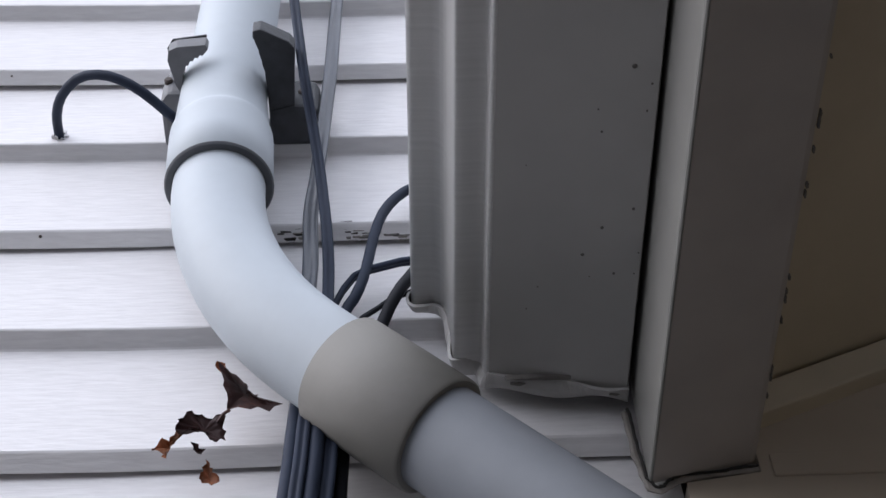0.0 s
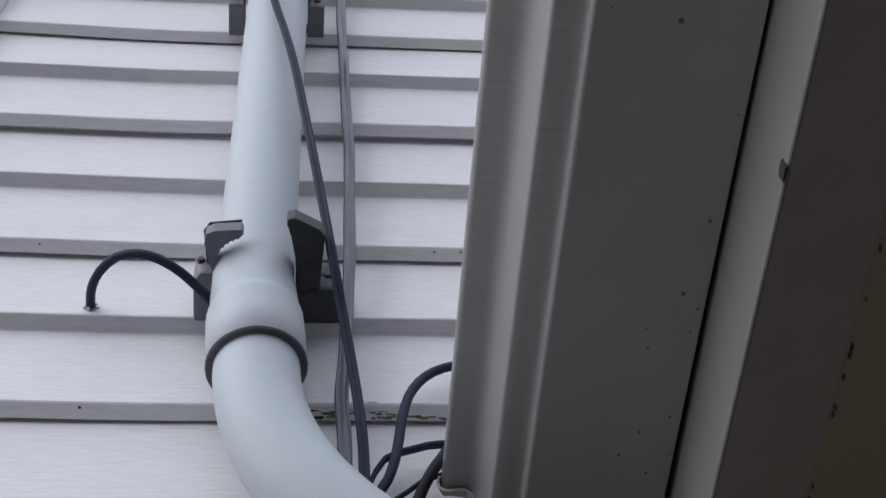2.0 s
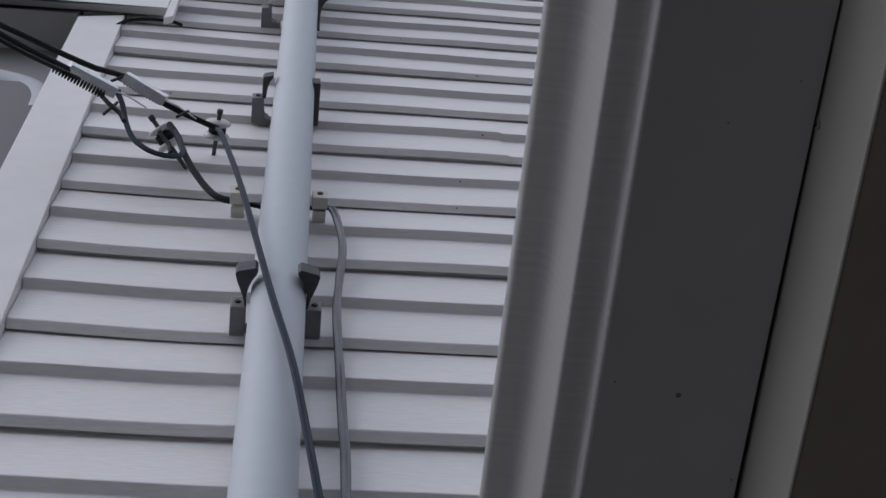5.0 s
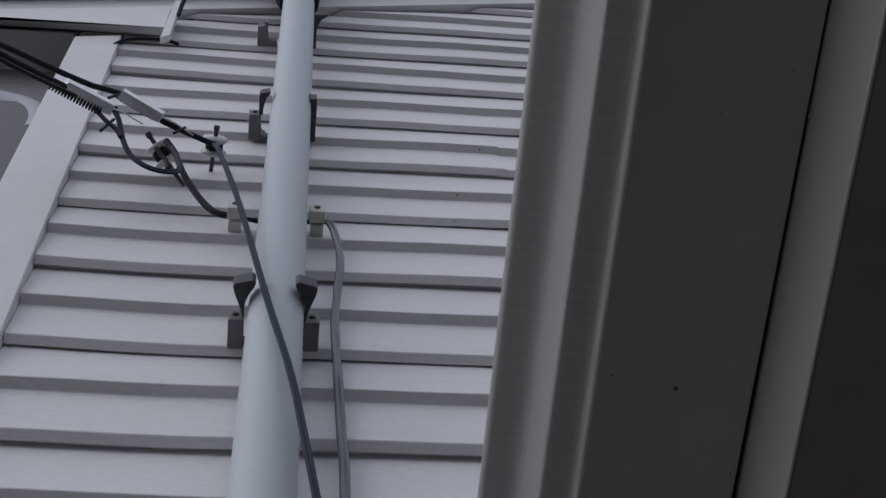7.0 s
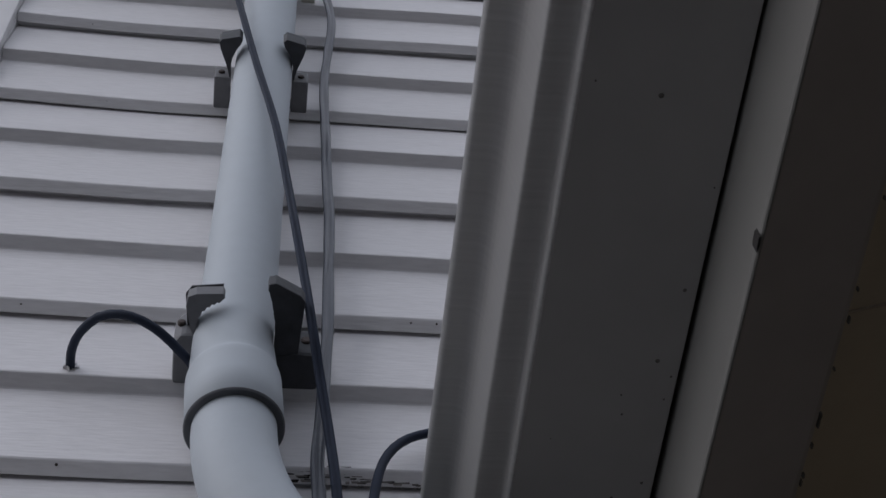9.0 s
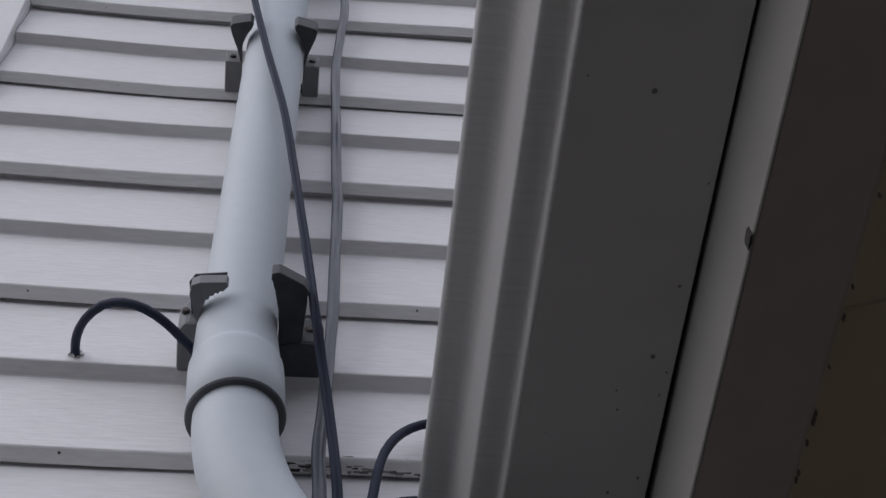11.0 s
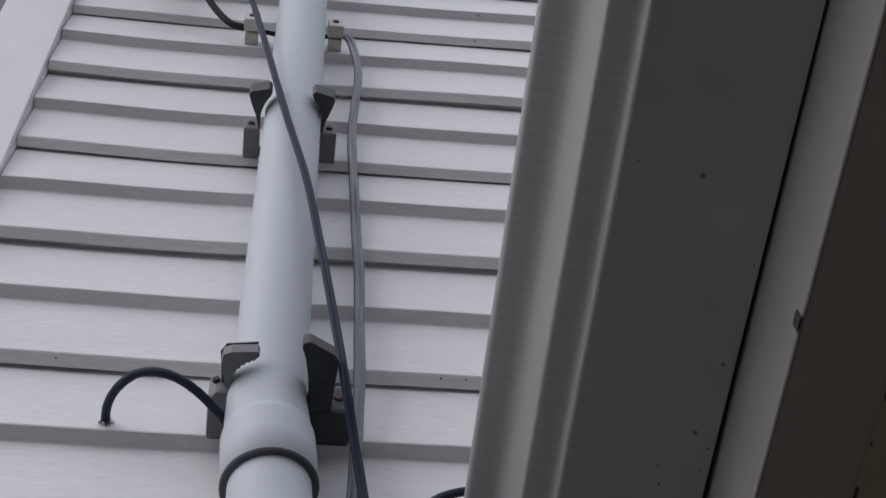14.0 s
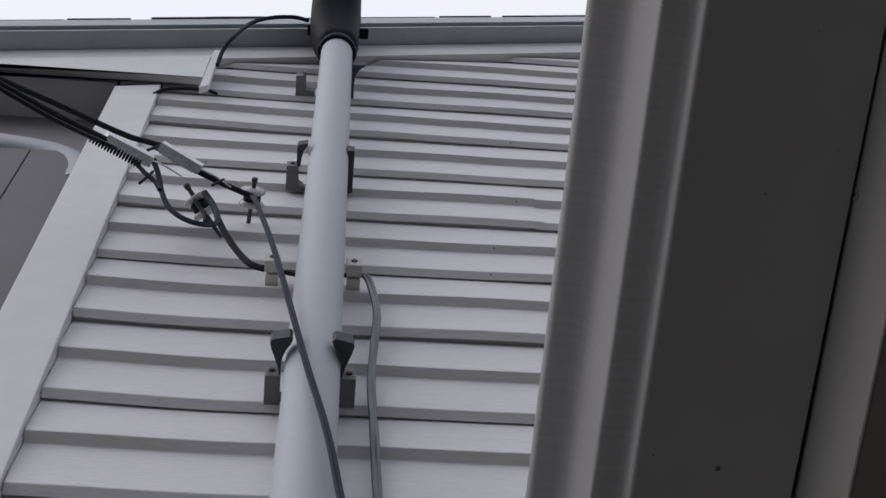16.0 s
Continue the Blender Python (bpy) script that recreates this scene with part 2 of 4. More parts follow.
def lathe(rows, n=32, matrix=None):
    """A round body from (radius, height) rows about z."""
    bm = bmesh.new()
    rings = [[bm.verts.new((r * math.cos(2 * math.pi * i / n), r * math.sin(2 * math.pi * i / n), h)) for i in range(n)] for r, h in rows]
    for r, s in zip(rings, rings[1:]):
        for i in range(n):
            bm.faces.new((r[i], r[(i + 1) % n], s[(i + 1) % n], s[i]))
    cap_ends(bm, rings)
    if matrix:
        bm.transform(matrix)
    return bm


def along(a, b):
    """The matrix that lays z from a towards b."""
    d = Vector(b) - Vector(a)
    return Matrix.Translation(a) @ d.to_track_quat("Z", "X").to_matrix().to_4x4()


# ---------------------------------------------------------------- large structure
Z0 = 2.4          # height of the lap edge beside the lowest conduit clamp
EXPOSURE = 0.1016  # height of one siding course
SLOPE = 0.340      # rake of the roof over the wall


def rake(x):
    """Height of the underside of the rake frieze."""
    return Z0 + 1.922 + SLOPE * x


bm = bmesh.new()
bmesh.ops.create_grid(bm, x_segments=2, y_segments=2, size=300)
tagged(part("ground", bm, GROUND), "grey-green yard ground beside the house", "ground", kind="structure")

wall = tagged(part("wall_siding", prism([(-0.137, 0), (3.2, 0), (3.2, Z0 + 2.9), (-0.137, Z0 + 1.95)], "y", 0.0165, 0.16), SHEATH),
              "house wall clad in off-white double-course lap siding", "wall", kind="structure")

# unseen dark wall below the siding, added to cut bounce onto the gutter
tagged(part("wall_base", box(-0.139, 3.2, -0.004, 0.0163, 0, Z0 - 5 * 0.1016 - 0.002), BOUNCE_BLOCK), "unseen plain dark wall under the siding, added to cut bounced light", "wall", kind="structure")

# corner board at the end of the siding
corner = tagged(part("trim_corner_board", prism([(-0.133, 0.02), (-0.0540, 0.02), (-0.0535, Z0 + 1.718), (-0.1325, Z0 + 1.690)], "y", -0.008, 0.004, 0.0015), TRIM),
                "white flat corner board at the end of the siding", "trim", kind="structure")

tagged(part("trim_channel", box(-0.0600, -0.0530, 0.0045, 0.0162, 0.02, Z0 + 1.70), TRIM), "thin white channel receiving the siding ends", "trim", kind="structure")

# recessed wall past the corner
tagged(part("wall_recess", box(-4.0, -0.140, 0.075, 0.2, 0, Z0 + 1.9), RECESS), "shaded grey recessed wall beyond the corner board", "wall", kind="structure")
shutter = thing("storm_panel", "grey panel with a pale rounded cap against the recessed wall", "panel")
for x0, x1 in ((-0.239, -0.150), (-0.345, -0.241), (-0.47, -0.347)):
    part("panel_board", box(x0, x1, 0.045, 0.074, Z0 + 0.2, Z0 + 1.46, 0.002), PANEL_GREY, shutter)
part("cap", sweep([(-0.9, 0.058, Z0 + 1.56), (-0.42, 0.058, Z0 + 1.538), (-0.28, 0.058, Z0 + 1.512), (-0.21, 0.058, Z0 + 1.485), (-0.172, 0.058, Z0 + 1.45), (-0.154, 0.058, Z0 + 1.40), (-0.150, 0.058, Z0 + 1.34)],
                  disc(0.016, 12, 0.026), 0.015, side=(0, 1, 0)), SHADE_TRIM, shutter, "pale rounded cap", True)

# eave return and rake of the main roof
tagged(part("trim_eave_return", prism([(-4.0, Z0 + 1.730), (0.022, Z0 + 1.730), (0.024, rake(0.024) - 0.04), (-0.56, rake(-0.56) - 0.04), (-0.58, Z0 + 1.745), (-4.0, Z0 + 1.745)], "y", -0.024, -0.0085), TRIM),
       "white boxed eave return board under the rake", "trim", kind="structure")
tagged(part("soffit_return", box(-4.0, -0.14, 0.0, 0.08, Z0 + 1.735, Z0 + 1.775), TRIM), "shaded white soffit of the eave return", "soffit", kind="structure")


def rake_board(name, y0, y1, low, high, mat, label, x0=-3.0, x1=3.0):
    poly = [(x0, rake(x0) + low), (x1, rake(x1) + low), (x1, rake(x1) + high), (x0, rake(x0) + high)]
    return tagged(part(name, prism(poly, "y", y0, y1, 0.0015), mat), label, "trim", kind="structure")


rake_board("trim_rake_frieze", -0.008, 0.012, 0.0, 0.090, TRIM, "white sloping rake frieze board above the siding")
rake_board("trim_rake_soffit", -0.045, 0.012, 0.092, 0.100, SHADE_TRIM, "narrow soffit strip of the rake, greyed for shade")
rake_board("trim_rake_gap", -0.034, 0.012, 0.101, 0.114, GRIME, "dark open joint along the rake")
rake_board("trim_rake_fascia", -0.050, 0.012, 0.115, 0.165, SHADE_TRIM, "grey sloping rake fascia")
roof = tagged(part("roof", prism([(-3, rake(-3) + 0.1665), (3, rake(3) + 0.1665), (3, rake(3) + 0.173), (-3, rake(-3) + 0.173)], "y", -0.046, 4.0), SHINGLE),
              "dark asphalt shingle roof over the wall", "roof", kind="structure")

# porch on the side of the gutter
GX, GZ = 0.3952, Z0 - 0.264   # crease of the gutter's floor


def skewed(bm):
    """The eave boards run a little out of square with the wall."""
    for v in bm.verts:
        v.co.x += 0.0052 * v.co.y
    return bm


fascia_poly = [(0.4772, Z0 - 0.3385), (0.4776, Z0 - 0.3402), (0.4784, Z0 - 0.3408), (0.4792, Z0 - 0.3408), (0.4798, Z0 - 0.27), (0.4798, Z0 - 0.12), (0.4784, Z0 - 0.12), (0.4780, Z0 - 0.27)]
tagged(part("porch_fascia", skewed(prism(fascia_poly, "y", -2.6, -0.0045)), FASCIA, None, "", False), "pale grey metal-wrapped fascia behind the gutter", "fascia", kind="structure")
beam_poly = [(0.4794, Z0 - 0.3406), (0.535, Z0 - 0.3285), (0.538, Z0 - 0.3265), (0.5385, Z0 - 0.322), (0.5385, Z0 - 0.12), (0.4801, Z0 - 0.12), (0.4801, Z0 - 0.27)]
tagged(part("porch_beam", skewed(prism(beam_poly, "y", -2.6, -0.0045)), BEAM), "dull taupe underside of the porch eave beam", "beam", kind="structure")
CEIL = 0.42


def ceil(x):
    return Z0 - 0.279 + CEIL * (x - 0.5385)


ceiling_bm = prism([(0.539, ceil(0.539)), (2.6, ceil(2.6)), (2.6, ceil(2.6) + 0.05), (0.539, ceil(0.539) + 0.05)], "y", -2.6, -0.001)
tagged(part("ceiling", ceiling_bm, CEILING), "beige sloping porch ceiling with faint joints", "ceiling", kind="structure")
tagged(part("trim_ceiling_joint", prism([(0.541, ceil(0.541) - 0.0022), (2.59, ceil(2.59) - 0.0022), (2.59, ceil(2.59) + 0.004), (0.541, ceil(0.541) + 0.004)], "y", -0.262, -0.2608), PORCH_WALL),
       "thin dirty joint line in the porch ceiling", "joint", kind="structure")
tagged(part("trim_ceiling_wall", prism([(0.540, ceil(0.540) - 0.026), (2.6, ceil(2.6) - 0.026), (2.6, ceil(2.6) - 0.003), (0.540, ceil(0.540) - 0.003)], "y", -0.016, 0.01, 0.002), CEILING),
       "beige moulding between porch ceiling and wall", "trim", kind="structure")
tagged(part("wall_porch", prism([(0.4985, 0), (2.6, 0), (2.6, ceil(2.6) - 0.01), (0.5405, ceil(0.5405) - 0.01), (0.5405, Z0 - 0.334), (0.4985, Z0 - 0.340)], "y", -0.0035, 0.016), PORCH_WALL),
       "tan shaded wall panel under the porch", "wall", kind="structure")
tagged(part("trim_porch_wall", box(0.547, 2.6, -0.0052, 0.002, Z0 - 0.338, Z0 - 0.322, 0.001), PORCH_WALL), "thin tan batten on the porch wall", "trim", kind="structure")
# two unseen walls, added so that open sky doesn't light the porch
tagged(part("wall_sky_block_side", box(2.6, 2.75, -2.75, -0.002, 0, Z0 + 0.95), PORCH_WALL), "unseen tan side wall added to keep skylight out of the porch", "wall", kind="structure")
tagged(part("wall_sky_block_front", box(0.56, 2.6, -2.75, -2.62, 0, Z0 - 0.27), PORCH_WALL), "unseen tan front wall added to keep skylight out of the porch", "wall", kind="structure")
# porch roof slab, out of view, added to block the sky above
tagged(part("roof_porch", prism([(0.41, Z0 - 0.15), (2.9, Z0 + 1.2), (2.9, Z0 + 1.26), (0.41, Z0 - 0.12)], "y", -2.7, -0.002), SHINGLE), "unseen dark shingle porch roof above the gutter, added to block light", "roof", kind="structure")
rough_edge = random.Random(21)


def ragged(points, n, j):
    """Breaks a line of straight stretches into n short crooked ones each."""
    out = []
    for p, q in zip(points, points[1:]):
        for k in range(n):
            f = k / n
            out.append(tuple(a + (b - a) * f + (rough_edge.uniform(-j, j) if i != 1 else 0) for i, (a, b) in enumerate(zip(p, q))))
    return out + [points[-1]]


tagged(part("trim_caulk", sweep(ragged([(0.4722, -0.003, Z0 - 0.285), (0.4735, -0.003, Z0 - 0.318), (0.4765, -0.004, Z0 - 0.3425), (0.4830, -0.004, Z0 - 0.3465), (0.4915, -0.004, Z0 - 0.3395), (0.506, -0.004, Z0 - 0.3360), (0.5395, -0.004, Z0 - 0.3320)], 5, 0.0006),
                                disc(0.0022, 7, 0.0014), 0.004, smooth_it=False), CAULK), "cracked old caulk where the beam meets the wall", "caulk", kind="structure")
tagged(part("trim_crack", sweep(ragged([(0.4738, -0.005, Z0 - 0.283), (0.4750, -0.005, Z0 - 0.310), (0.4768, -0.006, Z0 - 0.338), (0.4800, -0.006, Z0 - 0.3445), (0.4840, -0.006, Z0 - 0.3440), (0.4885, -0.006, Z0 - 0.3400), (0.4960, -0.006, Z0 - 0.3365), (0.5200, -0.006, Z0 - 0.3340), (0.5390, -0.006, Z0 - 0.3310)], 5, 0.0006),
                                disc(0.0010, 5, 0.0007), 0.003, smooth_it=False), GRIME), "black crack along the caulk", "crack", kind="structure")

seam = random.Random(8)
flakes = bmesh.new()
for i in range(26):
    y = -0.03 - 0.40 * seam.random()
    w, l = seam.uniform(0.0001, 0.0005), seam.uniform(0.001, 0.005)
    box(0.5378, 0.5384 + w, y, y + l, Z0 - 0.3272, Z0 - 0.3245, bm=flakes)
tagged(part("dirt_seam", flakes, SPECK), "dark dirt flakes along the beam's inner edge", "dirt", kind="stuff")
tagged(part("paint_chip", prism([(0.4746, -0.3455), (0.4755, -0.3470), (0.4760, -0.341), (0.4753, -0.3375), (0.4748, -0.340)], "z", Z0 - 0.3414, Z0 - 0.334), GRIME), "dark chip in the fascia's lower edge", "chip", kind="structure")

# ---------------------------------------------------------------- gutter
gutter = thing("gutter", "grey-beige painted metal eave gutter with ogee front", "gutter")
OGEE = [(0, 0), (-0.0012, 0.0003), (-0.0024, 0.0014), (-0.0028, 0.0040), (-0.0031, 0.0072), (-0.0034, 0.0106), (-0.0040, 0.0118), (-0.0050, 0.0124), (-0.0075, 0.0127), (-0.011, 0.0123), (-0.0150, 0.0119), (-0.0180, 0.0120), (-0.0192, 0.0124), (-0.0197, 0.0136), (-0.0200, 0.0160), (-0.0203, 0.0236), (-0.0207, 0.0330), (-0.0212, 0.0430), (-0.0219, 0.0510), (-0.0232, 0.0570), (-0.0252, 0.0612), (-0.0285, 0.0638), (-0.0325, 0.0643), (-0.0375, 0.0641), (-0.0405, 0.0643), (-0.0421, 0.0655), (-0.0427, 0.0680), (-0.0428, 0.0710), (-0.0425, 0.0735), (-0.0408, 0.0745)]
BACK = 0.4742      # back edge of the gutter's floor
DROP = 0.0150      # fall of the floor towards the fascia


def floor_z(x):
    return GZ - DROP * (x - GX) / (BACK - GX)


front = [(GX + x, GZ + z) for x, z in OGEE]
floor_side = [(BACK - 0.0008, GZ - DROP + 0.0005), (BACK, GZ - DROP + 0.002), (BACK + 0.0003, GZ + 0.10)]
skin = front[::-1]
inner = [(x + 0.0012, z + 0.0012) for x, z in skin]
part("front_face", prism(skin + inner[::-1], "y", -2.6, -0.014), GUTTER, gutter, "brushed-looking ogee face", True)
part("floor_sheet", prism([(GX + 0.0002, GZ - 0.0002), (BACK - 0.001, GZ - DROP), (BACK, GZ - DROP + 0.002), (BACK + 0.0003, GZ + 0.10), (BACK - 0.0009, GZ + 0.10), (BACK - 0.0012, GZ - DROP + 0.0022), (GX + 0.0002, GZ + 0.001)], "y", -2.6, -0.014), GUTTER_FLOOR, gutter, "stained underside toned darker for shade")
outline = front[::-1][1:] + floor_side
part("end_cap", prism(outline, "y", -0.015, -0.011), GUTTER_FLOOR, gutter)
rim = [(x, -0.0125, z) for x, z in front[::-1][1:]]
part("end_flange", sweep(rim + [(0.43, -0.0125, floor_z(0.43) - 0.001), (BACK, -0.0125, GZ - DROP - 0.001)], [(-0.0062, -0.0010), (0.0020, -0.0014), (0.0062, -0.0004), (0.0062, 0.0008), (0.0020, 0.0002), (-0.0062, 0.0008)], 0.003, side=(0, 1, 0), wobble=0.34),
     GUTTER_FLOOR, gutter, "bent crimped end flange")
part("sealant", prism([(0.404, -0.0205), (0.418, -0.0212), (0.428, -0.0222), (0.438, -0.0226), (0.447, -0.0220), (0.455, -0.0205), (0.446, -0.0196), (0.43, -0.0190), (0.415, -0.0196)], "z", floor_z(0.43) - 0.0024, floor_z(0.43) + 0.0014), SPECK, gutter, "dark smear of old sealant")
for x, w in ((0.4075, 0.009), (0.463, 0.007)):
    part("sealant", prism([(x, -0.0140), (x + w * 0.5, -0.0150), (x + w, -0.0144), (x + w * 0.6, -0.0128)], "z", floor_z(x) - 0.0042, floor_z(x) - 0.001), SPECK, gutter, "small dark sealant smear")
part("strap_end", sweep([(0.4757, -0.545, GZ - 0.004), (0.4755, -0.54, GZ - DROP - 0.004), (0.4757, -0.535, GZ - 0.006)], disc(0.0014, 8), 0.003), SPECK, gutter, "small brown strap end", True)
rnd = random.Random(5)
spots = [(0.435, -0.385, 1.6), (0.467, -0.276, 1.2), (0.461, -0.229, 1.4), (0.443, -0.111, 1.1), (0.452, -0.13, 1.0), (0.467, -0.144, 0.9), (0.46, -0.1, 0.8), (0.448, -0.19, 0.7), (0.47, -0.22, 0.7)]
for x, y, s in spots + [(rnd.uniform(0.40, 0.473), rnd.uniform(-0.7, -0.03), rnd.uniform(0.35, 0.6)) for _ in range(14)]:
    part("dirt_speck", lathe([(0.0010 * s, -0.0004), (0.0008 * s, -0.0009)], 8, Matrix.Translation((x, y, floor_z(x) + 0.0002))), SPECK, gutter)

# ---------------------------------------------------------------- conduit mast


def axis(z):
    """Centre of the mast at a height above the lowest clamp."""
    return Vector((0.2252 + 0.023 * z, -0.0345 - 0.0132 * z, Z0 + z))


mast = thing("conduit_mast", "light grey plastic conduit riser on the siding with couplings and elbow", "conduit", at=(0, 0, 0))
R = 0.0302
part("riser", lathe([(R, 0), (R, (axis(1.9) - axis(-0.05)).length)], 48, along(axis(-0.05), axis(1.9))), PVC, mast, "", True)
bell_foot = Vector((0.2300, -0.0355, Z0 - 0.099))
bell = along(bell_foot, axis(0.0))
part("upper_coupling", lathe([(0.0340, 0.0), (0.0352, 0.0008), (0.0354, 0.03), (0.0353, 0.050), (0.0351, 0.0540), (0.0347, 0.0562), (0.0339, 0.0582), (0.0332, 0.0600), (0.0329, 0.0625), (0.0327, 0.066), (0.0324, 0.074), (0.0318, 0.086), (0.0310, 0.099), (0.0305, 0.110), (R + 0.0001, 0.120)], 48, bell), PVC, mast, "", True)
part("upper_rim", lathe([(R, -0.0012), (0.0346, -0.0012), (0.0356, 0.0), (0.0356, 0.0009), (0.0346, 0.0013)], 48, bell), PVC_RIM, mast, "dark primer-stained rim")
# forty-five degree elbow and the slanting run below it
start = bell_foot
ER = 0.235
bend = [start.lerp(axis(0.0), 0.3), start]
bend += [Vector((start.x + ER * (1 - math.cos(a)), start.y, start.z - ER * math.sin(a))) for a in (radians(d) for d in range(3, 46, 3))]
slant = Vector((0.7071, 0, -0.7071))
e_end = bend[-1]
part("elbow", sweep([p for p in bend] + [e_end + slant * 0.05], disc(R, 40), 0.01, smooth_it=False), PVC, mast, "", True)
c2a, c2b = e_end + slant * 0.019, e_end + slant * 0.088
part("lower_coupling", lathe([(0.0330, 0), (0.0349, 0.0012), (0.0351, 0.04), (0.0349, 0.0725), (0.0336, 0.074)], 48, along(c2a, c2b)), PVC_OLD, mast, "dull taupe weathered coupling", True)
part("lower_rim", lathe([(R, 0), (0.0338, 0), (0.0342, 0.0008), (0.0340, 0.0022), (R, 0.0024)], 48, along(c2b - slant * 0.001, c2b + slant)), PVC_RIM, mast, "dark rim")
low = c2b + slant * 0.30
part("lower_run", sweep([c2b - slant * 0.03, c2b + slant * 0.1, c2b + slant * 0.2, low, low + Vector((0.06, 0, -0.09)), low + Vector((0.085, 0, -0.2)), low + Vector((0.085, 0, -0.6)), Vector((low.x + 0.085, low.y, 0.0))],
                        disc(R, 32), 0.03), PVC_SHADE, mast, "pipe toned darker for the shade under the eave", True)

# weatherhead cap on the mast
head = thing("weatherhead", "black plastic weatherhead cap on top of the mast", "weatherhead")


def oval_loft(rows, n=28):
    """rows: height, half width, half depth, shift in x, shift in y."""
    bm = bmesh.new()
    rings = []
    for h, w, d, sx, sy in rows:
        c = axis(h)
        ring = []
        for i in range(n):
            a = 2 * math.pi * i / n
            ca, sa = math.cos(a), math.sin(a)
            ring.append(bm.verts.new((c.x + sx + w * math.copysign(abs(ca) ** 0.7, ca), c.y + sy + d * math.copysign(abs(sa) ** 0.7, sa), c.z)))
        rings.append(ring)
    for r, s in zip(rings, rings[1:]):
        for i in range(n):
            bm.faces.new((r[i], r[(i + 1) % n], s[(i + 1) % n], s[i]))
    bm.faces.new(rings[0][::-1])
    bm.faces.new(rings[-1])
    return bm


part("collar", lathe([(R + 0.0005, 0), (0.0365, 0), (0.0372, 0.004), (0.0372, 0.022), (0.035, 0.026)], 40, along(axis(1.834), axis(1.922))), BLACK_PLASTIC, head, "", True)
part("hood", oval_loft([(1.850, 0.034, 0.034, 0, 0), (1.882, 0.039, 0.040, 0, 0), (1.932, 0.046, 0.048, -0.004, -0.004), (1.982, 0.050, 0.058, -0.007, -0.012), (2.012, 0.051, 0.07, -0.007, -0.022), (2.07, 0.051, 0.076, -0.007, -0.026), (2.12, 0.044, 0.066, -0.007, -0.02), (2.15, 0.028, 0.04, -0.006, -0.01)]),
     BLACK_PLASTIC, head, "", True)
for sx in (-1, 1):
    c = axis(1.972)
    part("lug", box(c.x + sx * 0.052 - 0.010, c.x + sx * 0.052 + 0.009, c.y - 0.016, c.y + 0.006, Z0 + 1.982, Z0 + 1.990, 0.003), BLACK_PLASTIC, head)
for dx in (-0.026, 0.022):
    c = axis(2.012)
    part("cable_hole", lathe([(0.011, 0), (0.013, 0.003), (0.013, 0.012)], 16, Matrix.Translation((c.x + dx, c.y - 0.072, Z0 + 2.000))), CLAMP_DARK, head)

# ---------------------------------------------------------------- clamps on the mast


def screw_at(x, y, z, parent, r=0.0035):
    m = Matrix.Translation((x, y, z)) @ Matrix.Rotation(radians(90), 4, "X")
    s = part("screw", lathe([(r, -0.002), (r, 0.0008), (r * 0.7, 0.0018)], 10, m), SCREW, parent, "dark screw head")
    return s


def clamp(name, label, z, pieces):
    """pieces: part name, outline seen from below relative to the mast's centre in x and the wall in y, low, high, material, bevel."""
    c = axis(z)
    ob = thing(name, label, "conduit clamp", "conduit clamps up the mast", at=(c.x, 0, Z0 + z))
    for pname, poly, lo, hi, mat, bev in pieces:
        part(pname, prism(poly, "z", lo, hi, bev), mat, ob)
    return ob


def base_of(ob, side):
    """The clamp's base block on the given side of the mast."""
    return next(c for c in ob.children if c.name.startswith("base") and (sum(v.co.x for v in c.data.vertices) > 0) == (side > 0))


GROUP = "two-piece grey plastic clamp holding the conduit to siding"


def mirrored(poly):
    return [(-x, y) for x, y in poly]


hook = [(0.0325, -0.032), (0.0345, -0.046), (0.0420, -0.064), (0.0440, -0.072), (0.0415, -0.0755), (0.0230, -0.0800), (0.0195, -0.0765), (0.0215, -0.0705), (0.0270, -0.0640), (0.0305, -0.0555), (0.0315, -0.045), (0.0310, -0.032)]
blockr = [(0.0310, 0.002), (0.0480, 0.002), (0.0480, -0.034), (0.0310, -0.034)]
strap = [(-0.050, 0.004), (0.047, 0.004), (0.047, -0.003), (-0.050, -0.003)]
c2 = clamp("conduit_clamp", GROUP, 0.505, [("base", blockr, 0, 0.027, CLAMP_GREY, 0.002), ("base", [(x - 0.003, y) for x, y in mirrored(blockr)], 0, 0.027, CLAMP_GREY, 0.002),
                                          ("hook", hook, 0.003, 0.025, CLAMP_DARK, 0.0012), ("hook", [(x - 0.003, y) for x, y in mirrored(hook)], 0.003, 0.025, CLAMP_DARK, 0.0012), ("back_strap", strap, 0.004, 0.024, CLAMP_GREY, 0.001)])
for sx in (0.0405, -0.0435):
    screw_at(sx, -0.0345, 0.013, base_of(c2, sx))

saw_l = [(-0.0295, -0.040), (-0.0330, -0.050), (-0.0365, -0.070), (-0.0350, -0.0785), (-0.0290, -0.0815), (-0.0090, -0.0830), (-0.0075, -0.0790), (-0.0120, -0.0735), (-0.0135, -0.0755), (-0.0155, -0.0715), (-0.0175, -0.0735), (-0.0190, -0.0690),
         (-0.0212, -0.0705), (-0.0225, -0.0655), (-0.0247, -0.0665), (-0.0255, -0.0605), (-0.0275, -0.0600), (-0.0272, -0.0545), (-0.0285, -0.0520), (-0.0285, -0.040)]
base_l = [(-0.0460, 0.004), (-0.0285, 0.004), (-0.0285, -0.0415), (-0.0400, -0.0415), (-0.0455, -0.034)]
